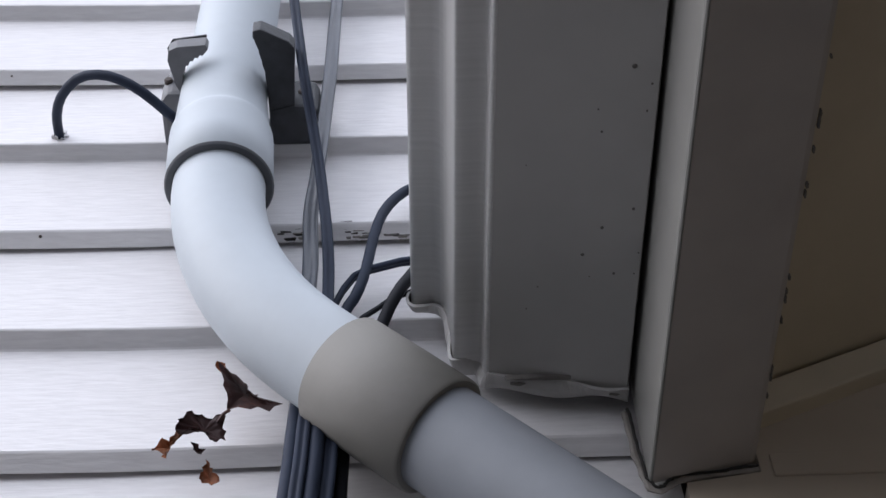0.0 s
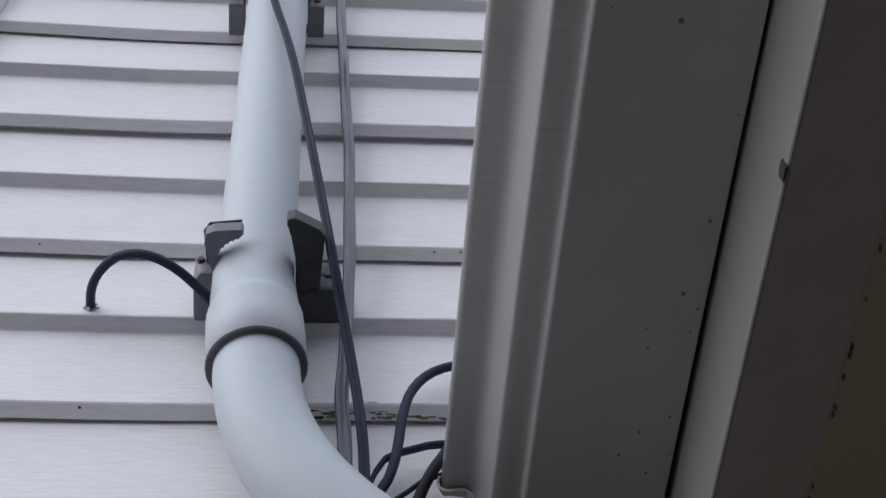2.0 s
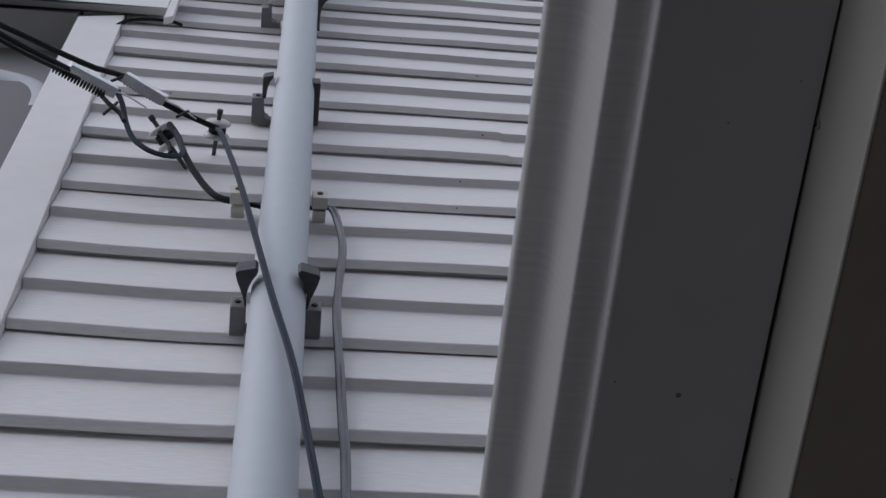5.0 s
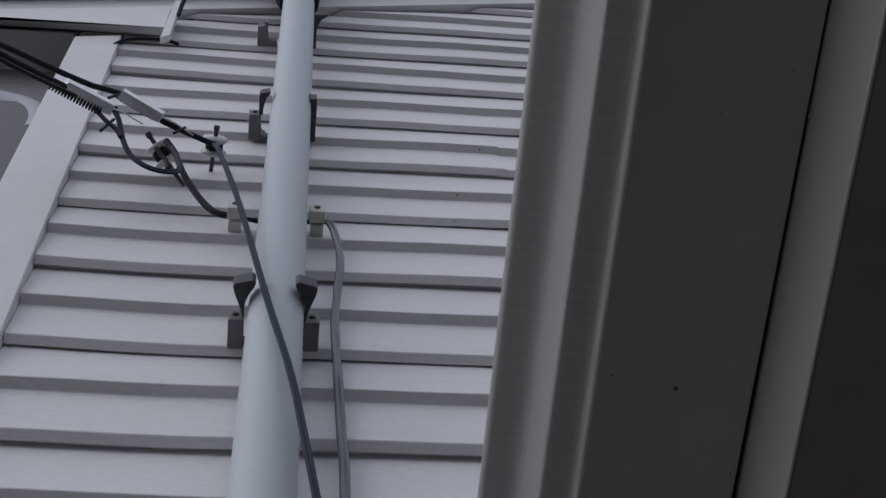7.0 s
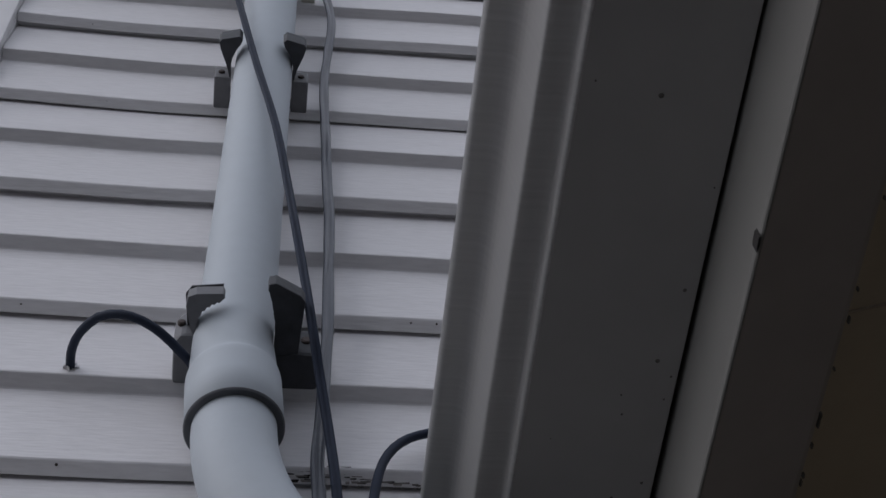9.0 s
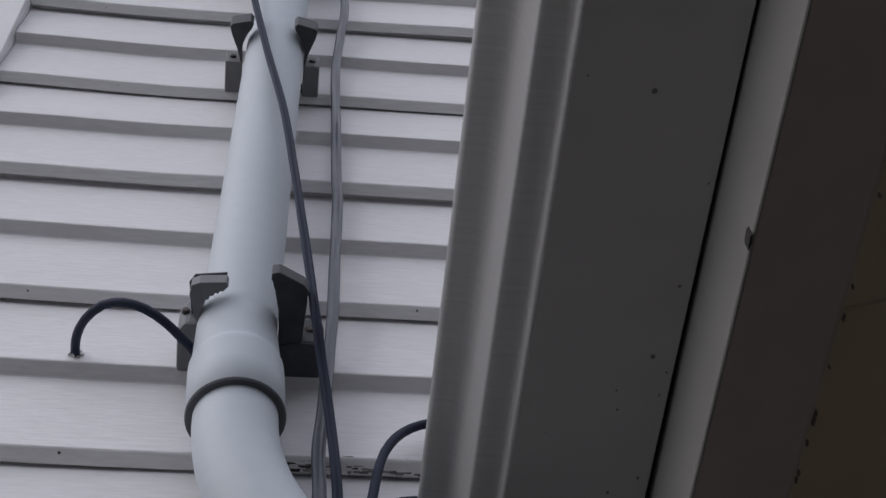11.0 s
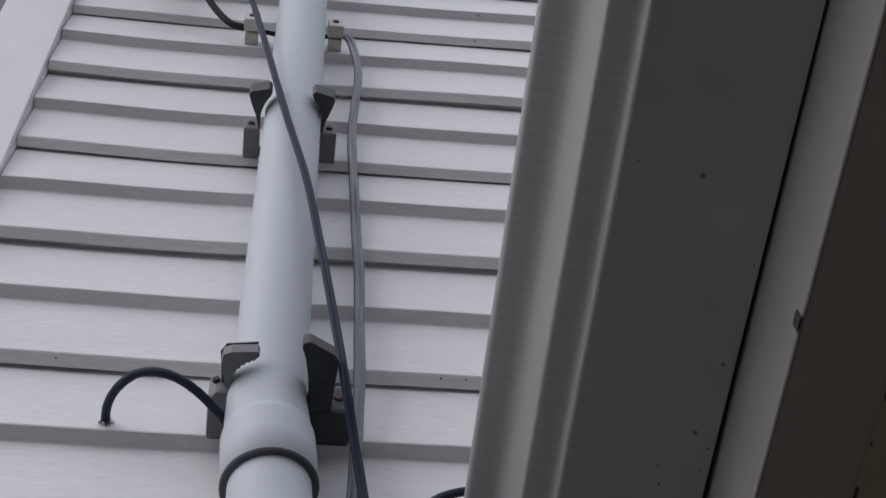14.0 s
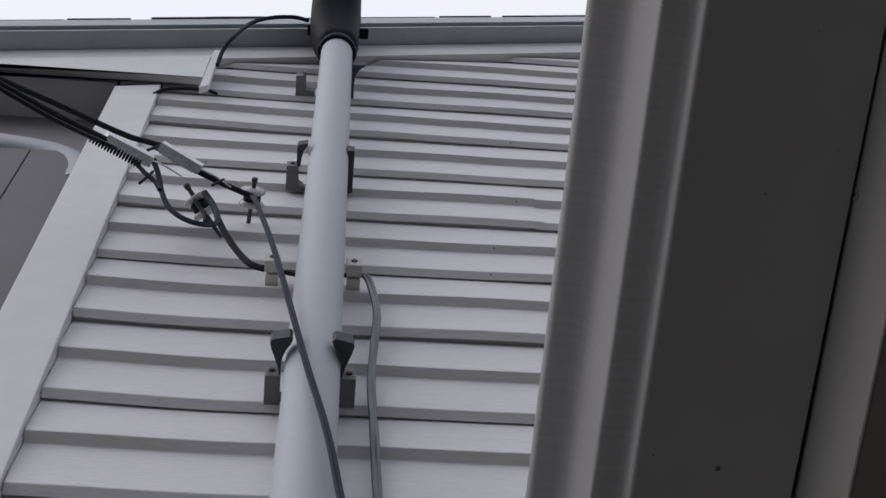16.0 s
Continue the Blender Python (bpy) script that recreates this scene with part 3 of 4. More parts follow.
saw_r = [(0.0310, 0.000), (0.0480, 0.000), (0.0505, -0.050), (0.0520, -0.072), (0.0525, -0.080), (0.0490, -0.085), (0.0300, -0.096), (0.0245, -0.0945), (0.0240, -0.088), (0.0268, -0.086), (0.0265, -0.080), (0.0288, -0.077), (0.0282, -0.071),
         (0.0302, -0.068), (0.0298, -0.062), (0.0318, -0.058), (0.0312, -0.044)]
saw_l, saw_r = [[(x, y * 0.955) for x, y in p] for p in (saw_l, saw_r)]
base_r = [(0.0312, 0.004), (0.0660, 0.004), (0.0670, -0.022), (0.0640, -0.0290), (0.0460, -0.0295), (0.0312, -0.026)]
c1 = clamp("conduit_clamp", "weathered dark grey toothed clamp at the conduit coupling", 0.006,
           [("base", base_l, 0, 0.032, CLAMP_MID, 0.0035), ("base", base_r, -0.002, 0.034, CLAMP_DARK, 0.005), ("jaw", saw_l, 0.002, 0.013, CLAMP_MID, 0.0007), ("jaw", saw_r, 0.000, 0.013, CLAMP_DARK, 0.0012), ("cap", [(-0.0350, -0.030), (-0.0375, -0.070), (-0.0330, -0.0770), (-0.0090, -0.0800), (-0.0095, -0.0740), (-0.0300, -0.0740), (-0.0290, -0.030)], 0.0142, 0.0158, CLAMP_DARK, 0.0004), ("back_strap", [(-0.044, 0.005), (0.06, 0.005), (0.06, -0.002), (-0.044, -0.002)], 0.004, 0.026, CLAMP_GREY, 0.001)])
screw_at(-0.0400, -0.042, 0.017, base_of(c1, -1), 0.0032)
screw_at(0.0560, -0.0295, 0.018, base_of(c1, 1), 0.0045)

hook3 = [(-0.0480, -0.036), (-0.0485, -0.066), (-0.0465, -0.0705), (-0.0320, -0.0735), (-0.0325, -0.0690), (-0.0390, -0.0620), (-0.0420, -0.050), (-0.0420, -0.036)]
c3 = clamp("conduit_clamp", "grey plastic clamp with one open jaw on the conduit", 1.207,
           [("base", [(-0.0630, 0.003), (-0.0370, 0.003), (-0.0370, -0.004), (-0.0450, -0.005), (-0.0450, -0.0375), (-0.0630, -0.0365)], 0, 0.026, CLAMP_GREY, 0.0015), ("hook", hook3, 0.003, 0.024, CLAMP_DARK, 0.001),
            ("jaw_plate", [(0.0270, 0.002), (0.0390, 0.002), (0.0390, -0.067), (0.0270, -0.067)], 0, 0.026, CLAMP_DARK, 0.0015), ("back_strap", [(-0.05, 0.004), (0.035, 0.004), (0.035, -0.002), (-0.05, -0.002)], 0.004, 0.022, CLAMP_GREY, 0.001)])
part("jaw_channel", box(0.0305, 0.0355, -0.062, -0.008, -0.001, 0.004), SCREW, c3)
screw_at(-0.054, -0.0375, 0.013, base_of(c3, -1))
c4 = clamp("conduit_clamp", "grey plastic clamp half open below the weatherhead", 1.734,
           [("base", [(-0.0720, 0.002), (-0.0360, 0.002), (-0.0360, -0.008), (-0.0400, -0.010), (-0.0430, -0.008), (-0.0460, -0.010), (-0.0535, -0.010), (-0.0535, -0.045), (-0.0590, -0.045), (-0.0590, -0.036), (-0.0720, -0.036)], 0, 0.024, CLAMP_GREY, 0.001),
            ("hook", [(0.0310, 0.002), (0.0370, 0.002), (0.0350, -0.030), (0.0370, -0.045), (0.0440, -0.057), (0.0570, -0.0640), (0.0540, -0.0660), (0.0300, -0.0640), (0.0305, -0.030)], 0, 0.024, CLAMP_DARK, 0.001)])


# cream wire clamps each side of the mast
def wire_clamp(x, z):
    ob = thing("wire_clamp", "cream two-piece plastic wire clamp screwed to the siding", "wire clamp", "wire clamps beside the mast", at=(x, 0, Z0 + z))
    part("back_half", box(-0.0085, 0.0085, -0.0150, 0.003, 0, 0.024, 0.001), CREAM, ob)
    front = part("front_half", box(-0.0100, 0.0100, -0.0345, -0.0185, 0, 0.026, 0.0012), CREAM, ob)
    screw_at(0, -0.0347, 0.014, front, 0.0042)
    return ob


wire_clamp(0.1825, 0.829)
wire_clamp(0.2880, 0.829)

# ---------------------------------------------------------------- cables


def cable(label, points, profile, mat, name="cable", group="", step=0.008, **kw):
    return tagged(part(name, sweep(points, profile, step, **kw), mat, None, "", True), label, "cable", group)


FLAT = flat_wire(0.0036, 0.0021)
cable("slate flat drop wire crossing in front of the conduit",
      [(0.1460, -0.045, 3.4390), (0.1550, -0.058, 3.3740), (0.1800, -0.07, 3.2100), (0.1990, -0.077, 3.0680), (0.2280, -0.081, 2.8520), (0.2500, -0.079, 2.7120), (0.2630, -0.076, 2.5960),
       (0.2770, -0.07, 2.4580), (0.2840, -0.062, 2.3930), (0.2900, -0.045, 2.3550), (0.2960, -0.034, 2.3100), (0.3010, -0.028, 2.2510), (0.3020, -0.022, 2.2050), (0.300, -0.018, Z0 - 0.30), (0.297, -0.018, Z0 - 0.42), (0.295, -0.018, Z0 - 0.9), (0.295, -0.018, 0.4)],
      FLAT, CABLE, wobble=0.1)
cable("weathered grey ribbon cable hanging down the siding",
      [(0.293, -0.0165, Z0 + 0.842), (0.3030, -0.018, 3.2360), (0.3090, -0.024, 3.1850), (0.3140, -0.022, 3.1070), (0.3080, -0.018, 3.0190), (0.3030, -0.016, 2.9350), (0.3030, -0.016, 2.8080), (0.3030, -0.016, 2.6970),
       (0.3040, -0.016, 2.6500), (0.3010, -0.02, 2.5370), (0.2990, -0.022, 2.4580), (0.2950, -0.022, 2.3820), (0.2920, -0.022, 2.3270), (0.2890, -0.02, 2.2860), (0.2900, -0.018, 2.2300), (0.286, -0.016, Z0 - 0.29), (0.284, -0.016, Z0 - 0.42), (0.284, -0.016, Z0 - 0.9), (0.284, -0.016, 0.4)],
      flat_wire(0.0050, 0.0018), RIBBON, wobble=0.35)
cable("short black cable clamped behind the conduit", [(0.160, -0.0165, Z0 + 0.850), (0.1825, -0.0168, Z0 + 0.843), (0.21, -0.012, Z0 + 0.842), (0.24, -0.0075, Z0 + 0.842), (0.265, -0.012, Z0 + 0.842), (0.293, -0.0168, Z0 + 0.843)],
      disc(0.003, 8), BLACK)
cable("black cable sagging from the insulator to the wire clamp",
      [(0.0800, -0.05, 3.4290), (0.0950, -0.045, 3.3920), (0.1050, -0.035, 3.3610), (0.1190, -0.027, 3.3240), (0.1370, -0.02, 3.2850), (0.1550, -0.017, 3.2550), (0.172, -0.0168, Z0 + 0.845)], disc(0.0046, 10), BLACK)
cable("slate drip loop hanging below the drop clamp",
      [(0.0070, -0.09, 3.4380), (0.0180, -0.085, 3.4010), (0.0290, -0.075, 3.3500), (0.0430, -0.07, 3.3070), (0.0640, -0.065, 3.2830), (0.0840, -0.06, 3.2810), (0.1020, -0.055, 3.2950), (0.1050, -0.052, 3.3220), (0.0980, -0.05, 3.3700), (0.0870, -0.048, 3.4200)],
      FLAT, CABLE)
cable("short black tail beside the drip loop", [(0.0690, -0.05, 3.3970), (0.0760, -0.045, 3.3840), (0.0840, -0.042, 3.3720), (0.0880, -0.04, 3.3430)], disc(0.0032, 8), BLACK)
cable("black tail hanging under the drop clamp", [(-0.0130, -0.1, 3.3990), (0.0040, -0.095, 3.3690), (0.0190, -0.09, 3.3520), (0.0280, -0.088, 3.3250)], disc(0.0032, 8), BLACK)
cable("grey curved cable entering the siding through a ragged hole",
      [(0.1012, 0.010, Z0 + 0.019), (0.1015, -0.006, Z0 + 0.0195), (0.1042, -0.022, Z0 + 0.0135), (0.1115, -0.041, Z0 + 0.0065), (0.1255, -0.0580, Z0 + 0.0018), (0.1420, -0.0650, Z0 - 0.0040), (0.1580, -0.0638, Z0 - 0.0095), (0.1730, -0.0555, Z0 - 0.0135), (0.1860, -0.042, Z0 - 0.0150), (0.1970, -0.025, Z0 - 0.0120), (0.212, -0.004, Z0 - 0.03), (0.232, -0.004, Z0 - 0.1), (0.270, -0.005, Z0 - 0.2), (0.296, -0.010, Z0 - 0.30), (0.300, -0.012, Z0 - 0.8)],
      disc(0.0036, 10), CABLE)
cable("black cable looping from behind the gutter",
      [(0.392, -0.010, Z0 - 0.058), (0.3720, -0.011, 2.3355), (0.3570, -0.0125, 2.3265), (0.3450, -0.0150, 2.3115), (0.3360, -0.0170, 2.2920), (0.3305, -0.0175, 2.2700), (0.3270, -0.0170, 2.2480), (0.3230, -0.0155, 2.2270), (0.3175, -0.014, 2.2100), (0.3100, -0.012, 2.1950), (0.297, -0.012, Z0 - 0.26), (0.290, -0.012, Z0 - 0.36), (0.290, -0.012, Z0 - 0.9)],
      disc(0.0036, 10), CABLE)
cable("dark flat wire bending out from behind the gutter",
      [(0.39, -0.008, Z0 - 0.150), (0.3550, -0.012, 2.2480), (0.3400, -0.014, 2.2420), (0.3260, -0.014, 2.2370), (0.3170, -0.012, 2.2330), (0.3100, -0.011, 2.2210), (0.3050, -0.01, 2.2080), (0.300, -0.010, Z0 - 0.25), (0.303, -0.010, Z0 - 0.36), (0.303, -0.010, Z0 - 0.9)],
      flat_wire(0.0036, 0.0018), CABLE)
cable("thick black cable dropping behind the coupling", [(0.385, -0.02, Z0 - 0.12), (0.3540, -0.02, 2.2250), (0.3460, -0.02, 2.2110), (0.3390, -0.018, 2.1960), (0.3340, -0.014, 2.1840), (0.325, -0.012, Z0 - 0.25), (0.31, -0.010, Z0 - 0.36), (0.31, -0.01, Z0 - 0.9)], disc(0.0040, 10), BLACK)
cable("thin black wire behind the coupling", [(0.37, -0.012, Z0 - 0.175), (0.3400, -0.01, 2.2130), (0.3310, -0.01, 2.2040), (0.3220, -0.01, 2.1960), (0.315, -0.008, Z0 - 0.26), (0.31, -0.008, Z0 - 0.4)], disc(0.0018, 8), BLACK)
for x, y, r in ((0.284, -0.022, 0.0042), (0.2905, -0.028, 0.0038), (0.298, -0.025, 0.0045), (0.3055, -0.022, 0.004)):
    cable("dark cable of the bundle running down under the elbow", [(x + 0.004, -0.006, Z0 - 0.235), (x + 0.002, y * 0.7, Z0 - 0.28), (x, y, Z0 - 0.33), (x - 0.004, y, Z0 - 0.45), (x - 0.003, y, Z0 - 0.9), (x, y, 0.4)],
          flat_wire(r, r * 0.55) if r < 0.0042 else disc(r, 10), CABLE, group="cable bundle under the elbow")

# drop wires coming in from the street with their dead-end clamps


def from_street(points):
    """Carries a wire's first stretch straight on, out to the street."""
    a, b = Vector(points[0]), Vector(points[1])
    return [a + (a - b) * k for k in (40, 18, 8, 3.5, 1.4)] + points


cable("black service drop wire arriving from the street", from_street([(-0.1810, -0.22, 3.3460), (-0.1190, -0.175, 3.4010), (-0.0680, -0.14, 3.4360), (-0.0240, -0.115, 3.4570), (0.0120, -0.095, 3.4910), (0.0420, -0.083, 3.4660), (0.0740, -0.068, 3.4570), (0.1040, -0.055, 3.4560), (0.1280, -0.045, 3.4570), (0.1460, -0.04, 3.4520)]),
      disc(0.0042, 10), BLACK, name="drop_wire", step=0.02)
cable("second black service drop wire with a spiral dead end", from_street([(-0.1760, -0.22, 3.3220), (-0.1160, -0.18, 3.3440), (-0.0660, -0.145, 3.3730), (-0.0440, -0.125, 3.3980), (-0.0150, -0.105, 3.4160), (0.0100, -0.09, 3.4340)]), disc(0.0050, 10), BLACK, name="drop_wire", step=0.02)
cable("third black drop wire beside the spiral dead end", from_street([(-0.1640, -0.23, 3.2680), (-0.1060, -0.19, 3.2880), (-0.0610, -0.15, 3.3380), (-0.0360, -0.128, 3.3680)]), disc(0.0030, 8), BLACK, name="drop_wire", step=0.02)


def drop_clamp(label, a, b, w, h):
    a, b = Vector(a), Vector(b)
    length = (b - a).length
    ob = thing("drop_clamp", label, "wire clamp", "dead-end clamps on the drop wires")
    m = along(a, b)
    shell = prism([(-w, -h), (w, -h), (w * 0.7, h), (-w * 0.7, h)], "z", 0, length, 0.001)
    shell.transform(m)
    part("shell", shell, ZINC, ob)
    wedge = prism([(-w * 0.5, -h - 0.002), (w * 0.5, -h - 0.002), (w * 0.5, -h + 0.001), (-w * 0.5, -h + 0.001)], "z", -0.006, length * 0.96, 0.0005)
    wedge.transform(m)
    held = part("wedge", wedge, CLAMP_GREY, ob, "ribbed wedge")
    for i in range(12):
        rib = box(-w * 0.6, w * 0.6, -h - 0.0032, -h - 0.0018, length * (0.06 + 0.07 * i), length * (0.06 + 0.07 * i) + 0.0015)
        rib.transform(m)
        part("rib", rib, CLAMP_GREY, held)
    bail = sweep([m @ Vector((0, 0, length)), m @ Vector((0.006, 0, length + 0.02)), m @ Vector((0, 0, length + 0.05))], disc(0.0012, 6), 0.005)
    part("bail", bail, ZINC, ob, "wire bail")
    return ob


drop_clamp("galvanised wedge clamp gripping the lower drop wire", (-0.0520, -0.135, 3.3930), (0.0070, -0.098, 3.4140), 0.0095, 0.0075)
drop_clamp("galvanised wedge clamp gripping the upper drop wire", (0.0140, -0.1, 3.4760), (0.0720, -0.075, 3.4560), 0.0095, 0.007)
wrap = thing("spiral_dead_end", "black ridged spiral wrap on the lower drop wire", "wire wrap")
wa, wb = Vector((-0.0640, -0.146, 3.3480)), Vector((-0.0030, -0.112, 3.3560))
for i in range(17):
    p = wa.lerp(wb, i / 16)
    part("ridge", lathe([(0.0035, -0.0012), (0.0060, -0.0004), (0.0060, 0.0008), (0.0035, 0.0016)], 10, along(p, p + (wb - wa))), BLACK, wrap)
for a, b in (((-0.0020, -0.1, 3.4520), (0.0160, -0.095, 3.5020)), ((0.0010, -0.092, 3.3350), (0.0130, -0.092, 3.3850)), ((0.0900, -0.062, 3.4280), (0.1040, -0.062, 3.4550))):
    cable("small black cable tie on the drop wires", [a, tuple((p + q) / 2 for p, q in zip(a, b)), b], disc(0.0022, 6), BLACK, name="cable_tie", group="cable ties on the drop wires")


def insulator(base, tip, label):
    base, tip = Vector(base), Vector(tip)
    ob = thing("wire_insulator", label, "insulator", "porcelain insulators on the siding", at=base)
    m = Matrix.Translation(-base) @ along(base, tip)
    n = (tip - base).length
    part("bolt", lathe([(0.0032, -0.01), (0.0032, n * 0.9), (0.0045, n * 0.92), (0.0045, n), (0.003, n + 0.001)], 10, m), BOLT, ob, "dark weathered bolt", True)
    part("wire_wrap", lathe([(0.008, n * 0.46), (0.0125, n * 0.48), (0.0125, n * 0.62), (0.008, n * 0.64)], 16, m), BLACK, ob, "wire wound round the spool", True)
    for f in (0.40, 0.70):
        part("porcelain_disc", lathe([(0.006, n * f - 0.005), (0.0165, n * f - 0.003), (0.0185, n * f), (0.0165, n * f + 0.003), (0.006, n * f + 0.005)], 22, m), PORCELAIN, ob, "", True)
    return ob


insulator((0.141, 0.004, Z0 + 1.07), (0.1475, -0.060, Z0 + 1.075), "white porcelain spool insulator bolted to the siding")
insulator((0.100, 0.004, Z0 + 1.02), (0.052, -0.052, Z0 + 1.052), "tilted white porcelain spool insulator bolted to siding")

# wire from the weatherhead down to the white flashing strip
cable("slate wire arching from the weatherhead to the flashing", [(0.2090, -0.06, 4.4930), (0.1790, -0.07, 4.4710), (0.1340, -0.075, 4.4290), (0.0970, -0.075, 4.3710), (0.0690, -0.07, 4.2690), (0.0510, -0.05, 4.2410), (0.0430, -0.03, 4.1990)], disc(0.0042, 10), CABLE)
tagged(part("flashing_strip", prism([(0.0300, Z0 + 1.91), (0.0420, Z0 + 1.91), (0.0380, Z0 + 1.655), (0.0225, Z0 + 1.635)], "y", -0.031, -0.0185, 0.001), TRIM), "white bent flashing strip at the eave return", "flashing")
cable("dark wires tucked under the eave return", [(-0.060, -0.006, Z0 + 1.655), (-0.045, -0.010, Z0 + 1.675), (-0.02, -0.012, Z0 + 1.685), (0.01, -0.012, Z0 + 1.688), (0.035, -0.010, Z0 + 1.690), (0.05, -0.002, Z0 + 1.70)], disc(0.0035, 8), BLACK)

# ragged caulk collar round the cable's hole
hole = thing("cable_hole_collar", "torn white sealant round the cable hole in siding", "sealant")
for i in range(7):
    a = 2 * math.pi * i / 7
    x, z = 0.1012 + 0.0044 * math.cos(a), Z0 + 0.020 + 0.0040 * math.sin(a)
    part("flake", prism([(x - 0.0013, z - 0.0008), (x + 0.0012, z - 0.0014), (x + 0.0009 + 0.0014 * math.cos(a), z + 0.0026 * math.sin(a)), (x - 0.0010, z + 0.0014)], "y", 0.0005 - 0.0012 * (i % 3), 0.006), SIDING, hole)

# ---------------------------------------------------------------- dead leaf caught under the elbow


def leaf_piece(outline, y, curl, parent, mat=None, name="leaf_blade"):
    bm = bmesh.new()
    cx, cz = sum(p[0] for p in outline) / len(outline), sum(p[1] for p in outline) / len(outline)
    rr = random.Random(len(outline) + int(cx * 1000))
    edge = []
    for i, p in enumerate(outline):
        q = outline[(i + 1) % len(outline)]
        for k in range(3):
            f = k / 3
            x, z = p[0] + (q[0] - p[0]) * f, p[1] + (q[1] - p[1]) * f
            j = 0.0017 if k else 0
            edge.append((x + rr.uniform(-j, j), z + rr.uniform(-j, j)))
    rings = []
    for s in (1.0, 0.66, 0.33):
        rings.append([bm.verts.new((cx + (x - cx) * s, y + curl * math.sin((x - cx) * 160 + (z - cz) * 90) * s + 0.004 * (1 - s) + rr.uniform(-1, 1) * 0.0012, cz + (z - cz) * s)) for x, z in edge])
    mid = bm.verts.new((cx, y + 0.004, cz))
    n = len(edge)
    for r, s in zip(rings, rings[1:]):
        for i in range(n):
            bm.faces.new((r[i], r[(i + 1) % n], s[(i + 1) % n], s[i]))
    for i in range(n):
        bm.faces.new((rings[-1][i], rings[-1][(i + 1) % n], mid))
    bmesh.ops.solidify(bm, geom=bm.faces[:], thickness=0.0007)
    return part(name, bm, mat or LEAF, parent, "crisp orange-tan leaf tip" if mat else "", True)


leaf = thing("dead_leaf", "curled brown dead leaf caught between conduit and siding", "leaf")
L = Z0
leaf_piece([(0.2400, L - 0.2545), (0.2432, L - 0.2560), (0.2470, L - 0.2620), (0.2530, L - 0.2650), (0.2580, L - 0.2720), (0.2625, L - 0.2800), (0.2640, L - 0.2765), (0.2660, L - 0.2830), (0.2720, L - 0.2838), (0.2785, L - 0.2870), (0.2650, L - 0.2910), (0.2480, L - 0.2935), (0.2478, L - 0.2850), (0.2450, L - 0.2720)], -0.022, 0.003, leaf)
leaf_piece([(0.2390, L - 0.2535), (0.2425, L - 0.2545), (0.2440, L - 0.2600), (0.2415, L - 0.2625)], -0.0235, 0.001, leaf, LEAF_TIP)
leaf_piece([(0.2285, L - 0.2925), (0.2330, L - 0.2965), (0.2375, L - 0.2965), (0.2420, L - 0.2925), (0.2475, L - 0.2965), (0.2460, L - 0.3040), (0.2482, L - 0.3125), (0.2440, L - 0.3165), (0.2405, L - 0.3175), (0.2390, L - 0.3110), (0.2335, L - 0.3095), (0.2290, L - 0.3110), (0.2235, L - 0.3130), (0.2215, L - 0.3070), (0.2250, L - 0.3020)], -0.024, 0.004, leaf)
leaf_piece([(0.2215, L - 0.3068), (0.2255, L - 0.3100), (0.2225, L - 0.3150), (0.2200, L - 0.3190), (0.2188, L - 0.3320), (0.2150, L - 0.3270), (0.2105, L - 0.3255), (0.2150, L - 0.3165), (0.2185, L - 0.3140)], -0.0255, 0.002, leaf, LEAF_TIP)
leaf_piece([(0.2290, L - 0.3130), (0.2375, L - 0.3150), (0.2360, L - 0.3200), (0.2310, L - 0.3185)], -0.018, 0.003, leaf)
leaf_piece([(0.2385, L - 0.3260), (0.2410, L - 0.3310), (0.2450, L - 0.3370), (0.2455, L - 0.3440), (0.2435, L - 0.3470), (0.2375, L - 0.3435), (0.2385, L - 0.3350)], -0.02, 0.002, leaf, LEAF_TIP)
part("leaf_stem", sweep([(0.249, -0.022, L - 0.292), (0.246, -0.024, L - 0.297), (0.243, -0.022, L - 0.301)], disc(0.0009, 6), 0.002), LEAF, leaf)

# ---------------------------------------------------------------- siding panels, shingles: the many pieces
rnd = random.Random(11)
COURSE = EXPOSURE
CREASE = COURSE + 0.0050
PANEL = [(0.0, 0.0082), (0.0007, 0.0068), (0.0084, -0.0012), (0.0092, 0.006), (0.0165, 0.006), (0.0165, 2 * COURSE + 0.008), (0.0133, 2 * COURSE + 0.008),
         (0.0002, CREASE + 0.0046), (0.0007, CREASE + 0.0034), (0.0092, CREASE - 0.0020), (0.0106, CREASE - 0.0028), (0.0115, CREASE - 0.0040)]
SETTLED = {5: -0.007, 7: -0.003, 9: -0.006, 11: -0.004, 13: -0.004}


def lap_shift(k, x):
    """How far course k has settled, and how it climbs towards the corner."""
    climb = 0.0115 if k >= 4 else 0.007
    return SETTLED.get(k, 0.0) + climb * max(0.0, (0.2 - x) / 0.25) ** 2


SPLIT = {11: 0.566, 15: 0.524, 3: 1.1, 7: 0.95}


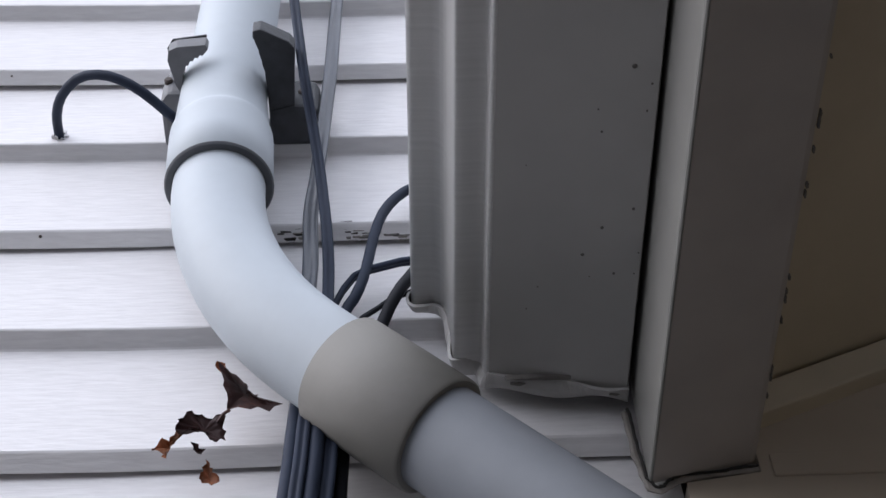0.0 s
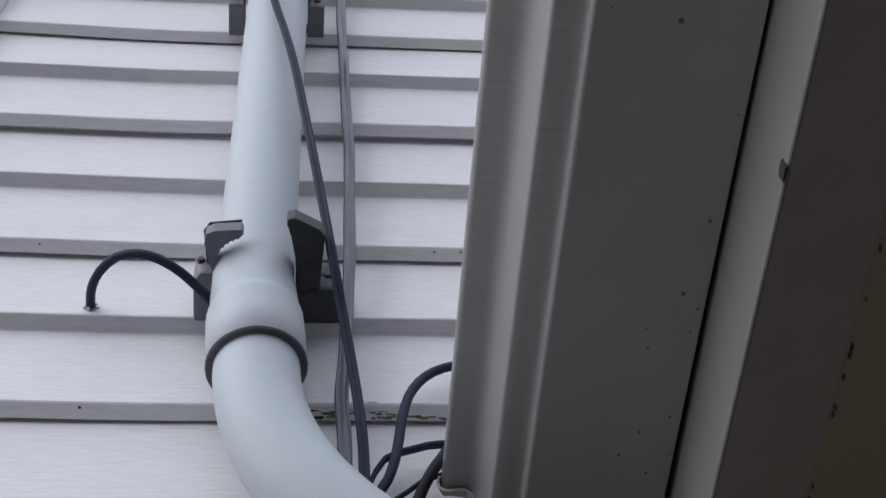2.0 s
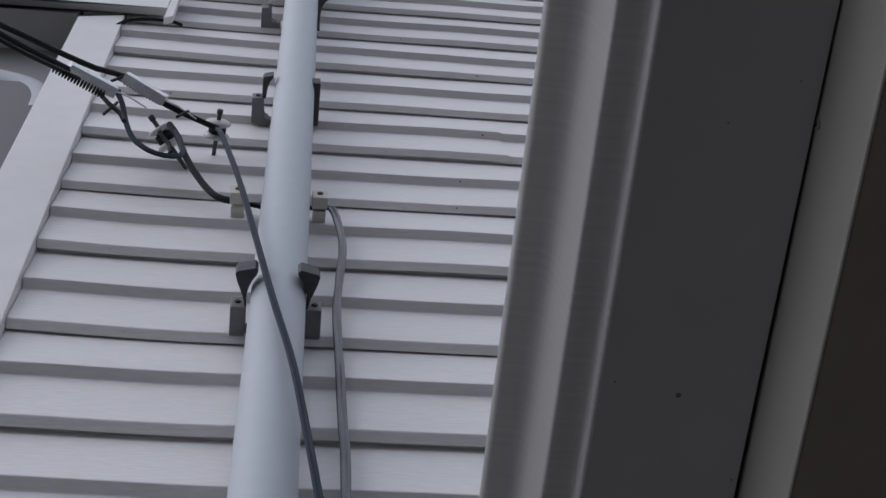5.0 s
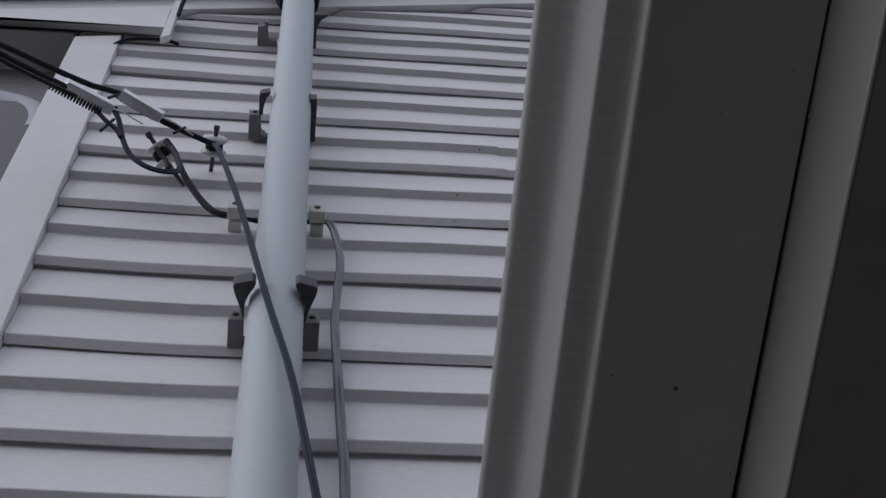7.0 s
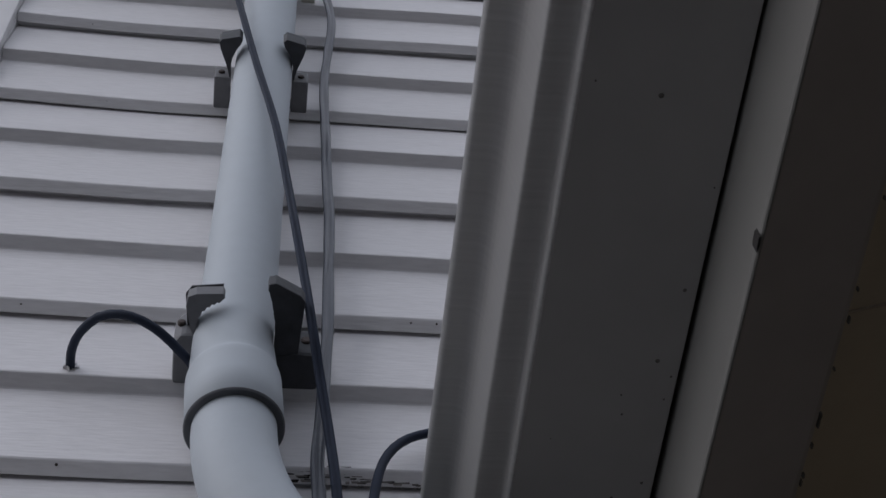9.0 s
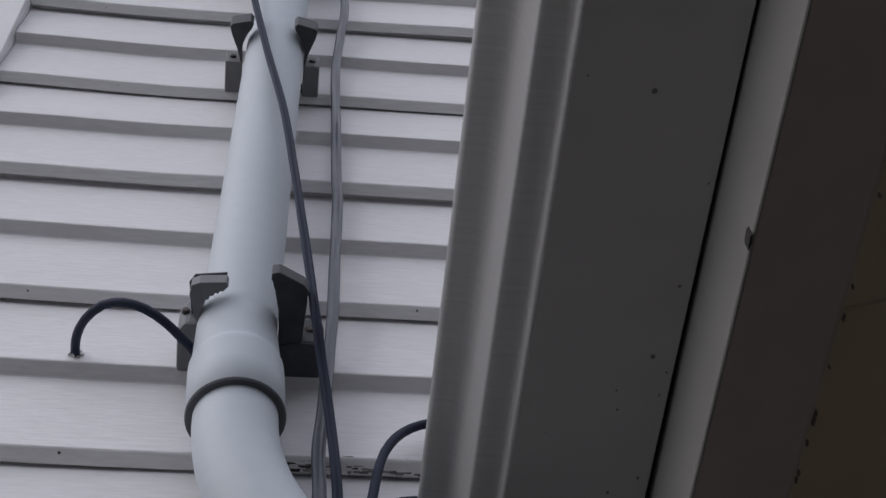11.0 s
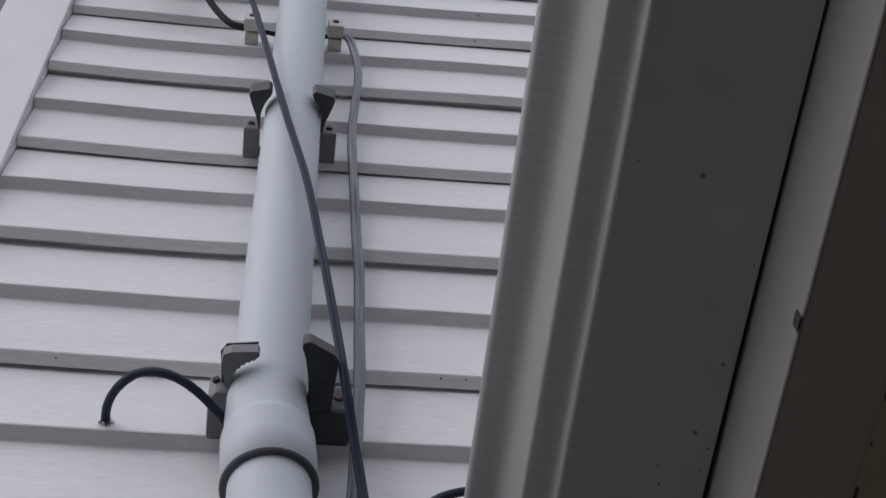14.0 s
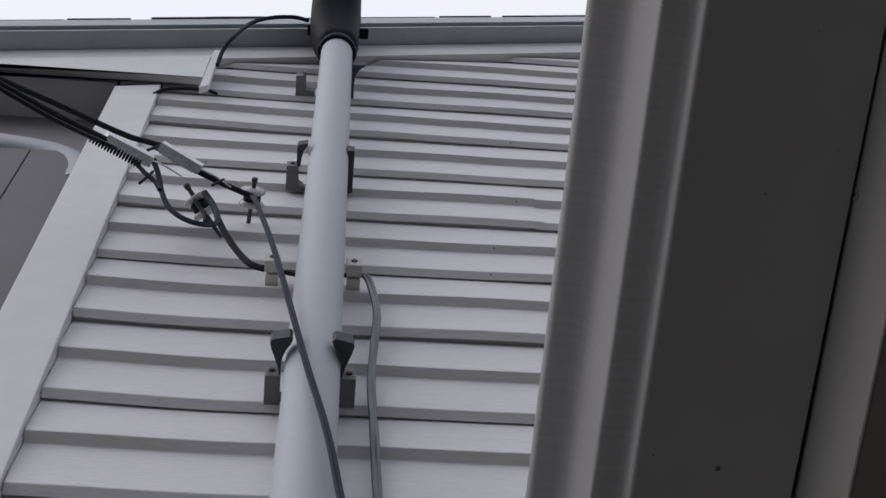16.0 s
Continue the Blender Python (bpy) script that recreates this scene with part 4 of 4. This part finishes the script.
def siding_panel(k, x0, x1, out=0.0):
    """One double-course panel from lap edge k up."""
    n = max(1, int((x1 - x0) / 0.045))
    bm = bmesh.new()
    rings = []
    sag = rnd.uniform(-0.0012, 0.0012)
    ph = rnd.uniform(0, 6)
    m = len(PANEL)
    for i in range(n + 1):
        x = x0 + (x1 - x0) * i / n
        dz = sag * (x - 0.25) + 0.0007 * math.sin(x * 4 + ph) + 0.0005 * math.sin(x * 17 + ph * 3) + lap_shift(k, x)
        dy = 0.0007 * math.sin(x * 5.3 + ph * 2) + 0.0005 * math.sin(x * 23 + ph) - out
        rings.append([bm.verts.new((x, y + dy * (0 if 2 < j < 7 else 1), Z0 + k * COURSE + z + dz)) for j, (y, z) in enumerate(PANEL)])
    for r, s in zip(rings, rings[1:]):
        for i in range(m):
            bm.faces.new((r[i], r[(i + 1) % m], s[(i + 1) % m], s[i]))
    bm.faces.new(rings[0][::-1])
    bm.faces.new(rings[-1])
    if k >= 15:
        bmesh.ops.bisect_plane(bm, geom=bm.verts[:] + bm.edges[:] + bm.faces[:], plane_co=(0, 0, rake(0) - 0.005), plane_no=(-SLOPE, 0, 1), clear_outer=True)
    if bm.faces:
        part("siding_panel", bm, SIDING, wall)


for k in range(-5, 23, 2):
    x0 = -0.0520
    x1 = 0.4980 if k <= -5 else 0.5400 if k <= -3 else 1.7
    if k in SPLIT and x0 < SPLIT[k] < x1:
        siding_panel(k, x0, SPLIT[k] + 0.012, 0.0022)
        siding_panel(k, SPLIT[k] + 0.0006, x1)
    else:
        siding_panel(k, x0, x1)
# nail heads and weep marks along the lap edges
for x, k in ((0.035, 7), (0.014, 7), (0.074, 5), (0.019, 3), (0.394, 3), (0.394, 1), (0.372, 1), (0.478, 9), (0.493, 10), (0.392, 11), (0.673, 19), (0.454, 17), (0.576, 15), (0.107, -1), (0.05, 1), (0.28, 3), (0.06, 13), (0.34, -3), (0.55, 12), (0.16, -4)):
    part("nail_mark", lathe([(0.0012, -0.0012), (0.0012, 0.0), (0.0008, 0.0005)], 8, Matrix.Translation((x, 0.0032, Z0 + k * EXPOSURE + 0.0042 + lap_shift(k - 1 + k % 2, x))) @ Matrix.Rotation(radians(125), 4, "X")), SCREW, wall)
# peeling rotten edge near the elbow
rot = random.Random(3)
for i in range(80):
    x = rot.uniform(0.262, 0.398)
    w = rot.uniform(0.0015, 0.009)
    z = Z0 - EXPOSURE + rot.uniform(-0.0016, 0.0085)
    y = 0.0072 - 0.00068 * (z - Z0 + EXPOSURE + 0.0014) * 1000
    flake = [(x, y - rot.uniform(0.0001, 0.0007)), (x + w, y - rot.uniform(0.0001, 0.0007)), (x + w * rot.uniform(0.6, 1.0), y + 0.003), (x + w * rot.uniform(0, 0.4), y + 0.003)]
    part("peeled_paint", prism(flake, "z", z - 0.0005, z + 0.0005), rot.choice((GRIME, CAULK, CAULK, SPECK, SPECK)), wall)
# shingle butts showing along the rake
for i in range(26):
    x = -1.0 + i * 0.125 + rot.uniform(-0.02, 0.02)
    h = rot.uniform(0.170, 0.176)
    poly = [(x, rake(x) + 0.1675), (x + 0.12, rake(x + 0.12) + 0.1675), (x + 0.12, rake(x + 0.12) + h), (x, rake(x) + h)]
    part("shingle", prism(poly, "y", -0.049 - rot.uniform(0, 0.004), 0.1), SHINGLE, roof)
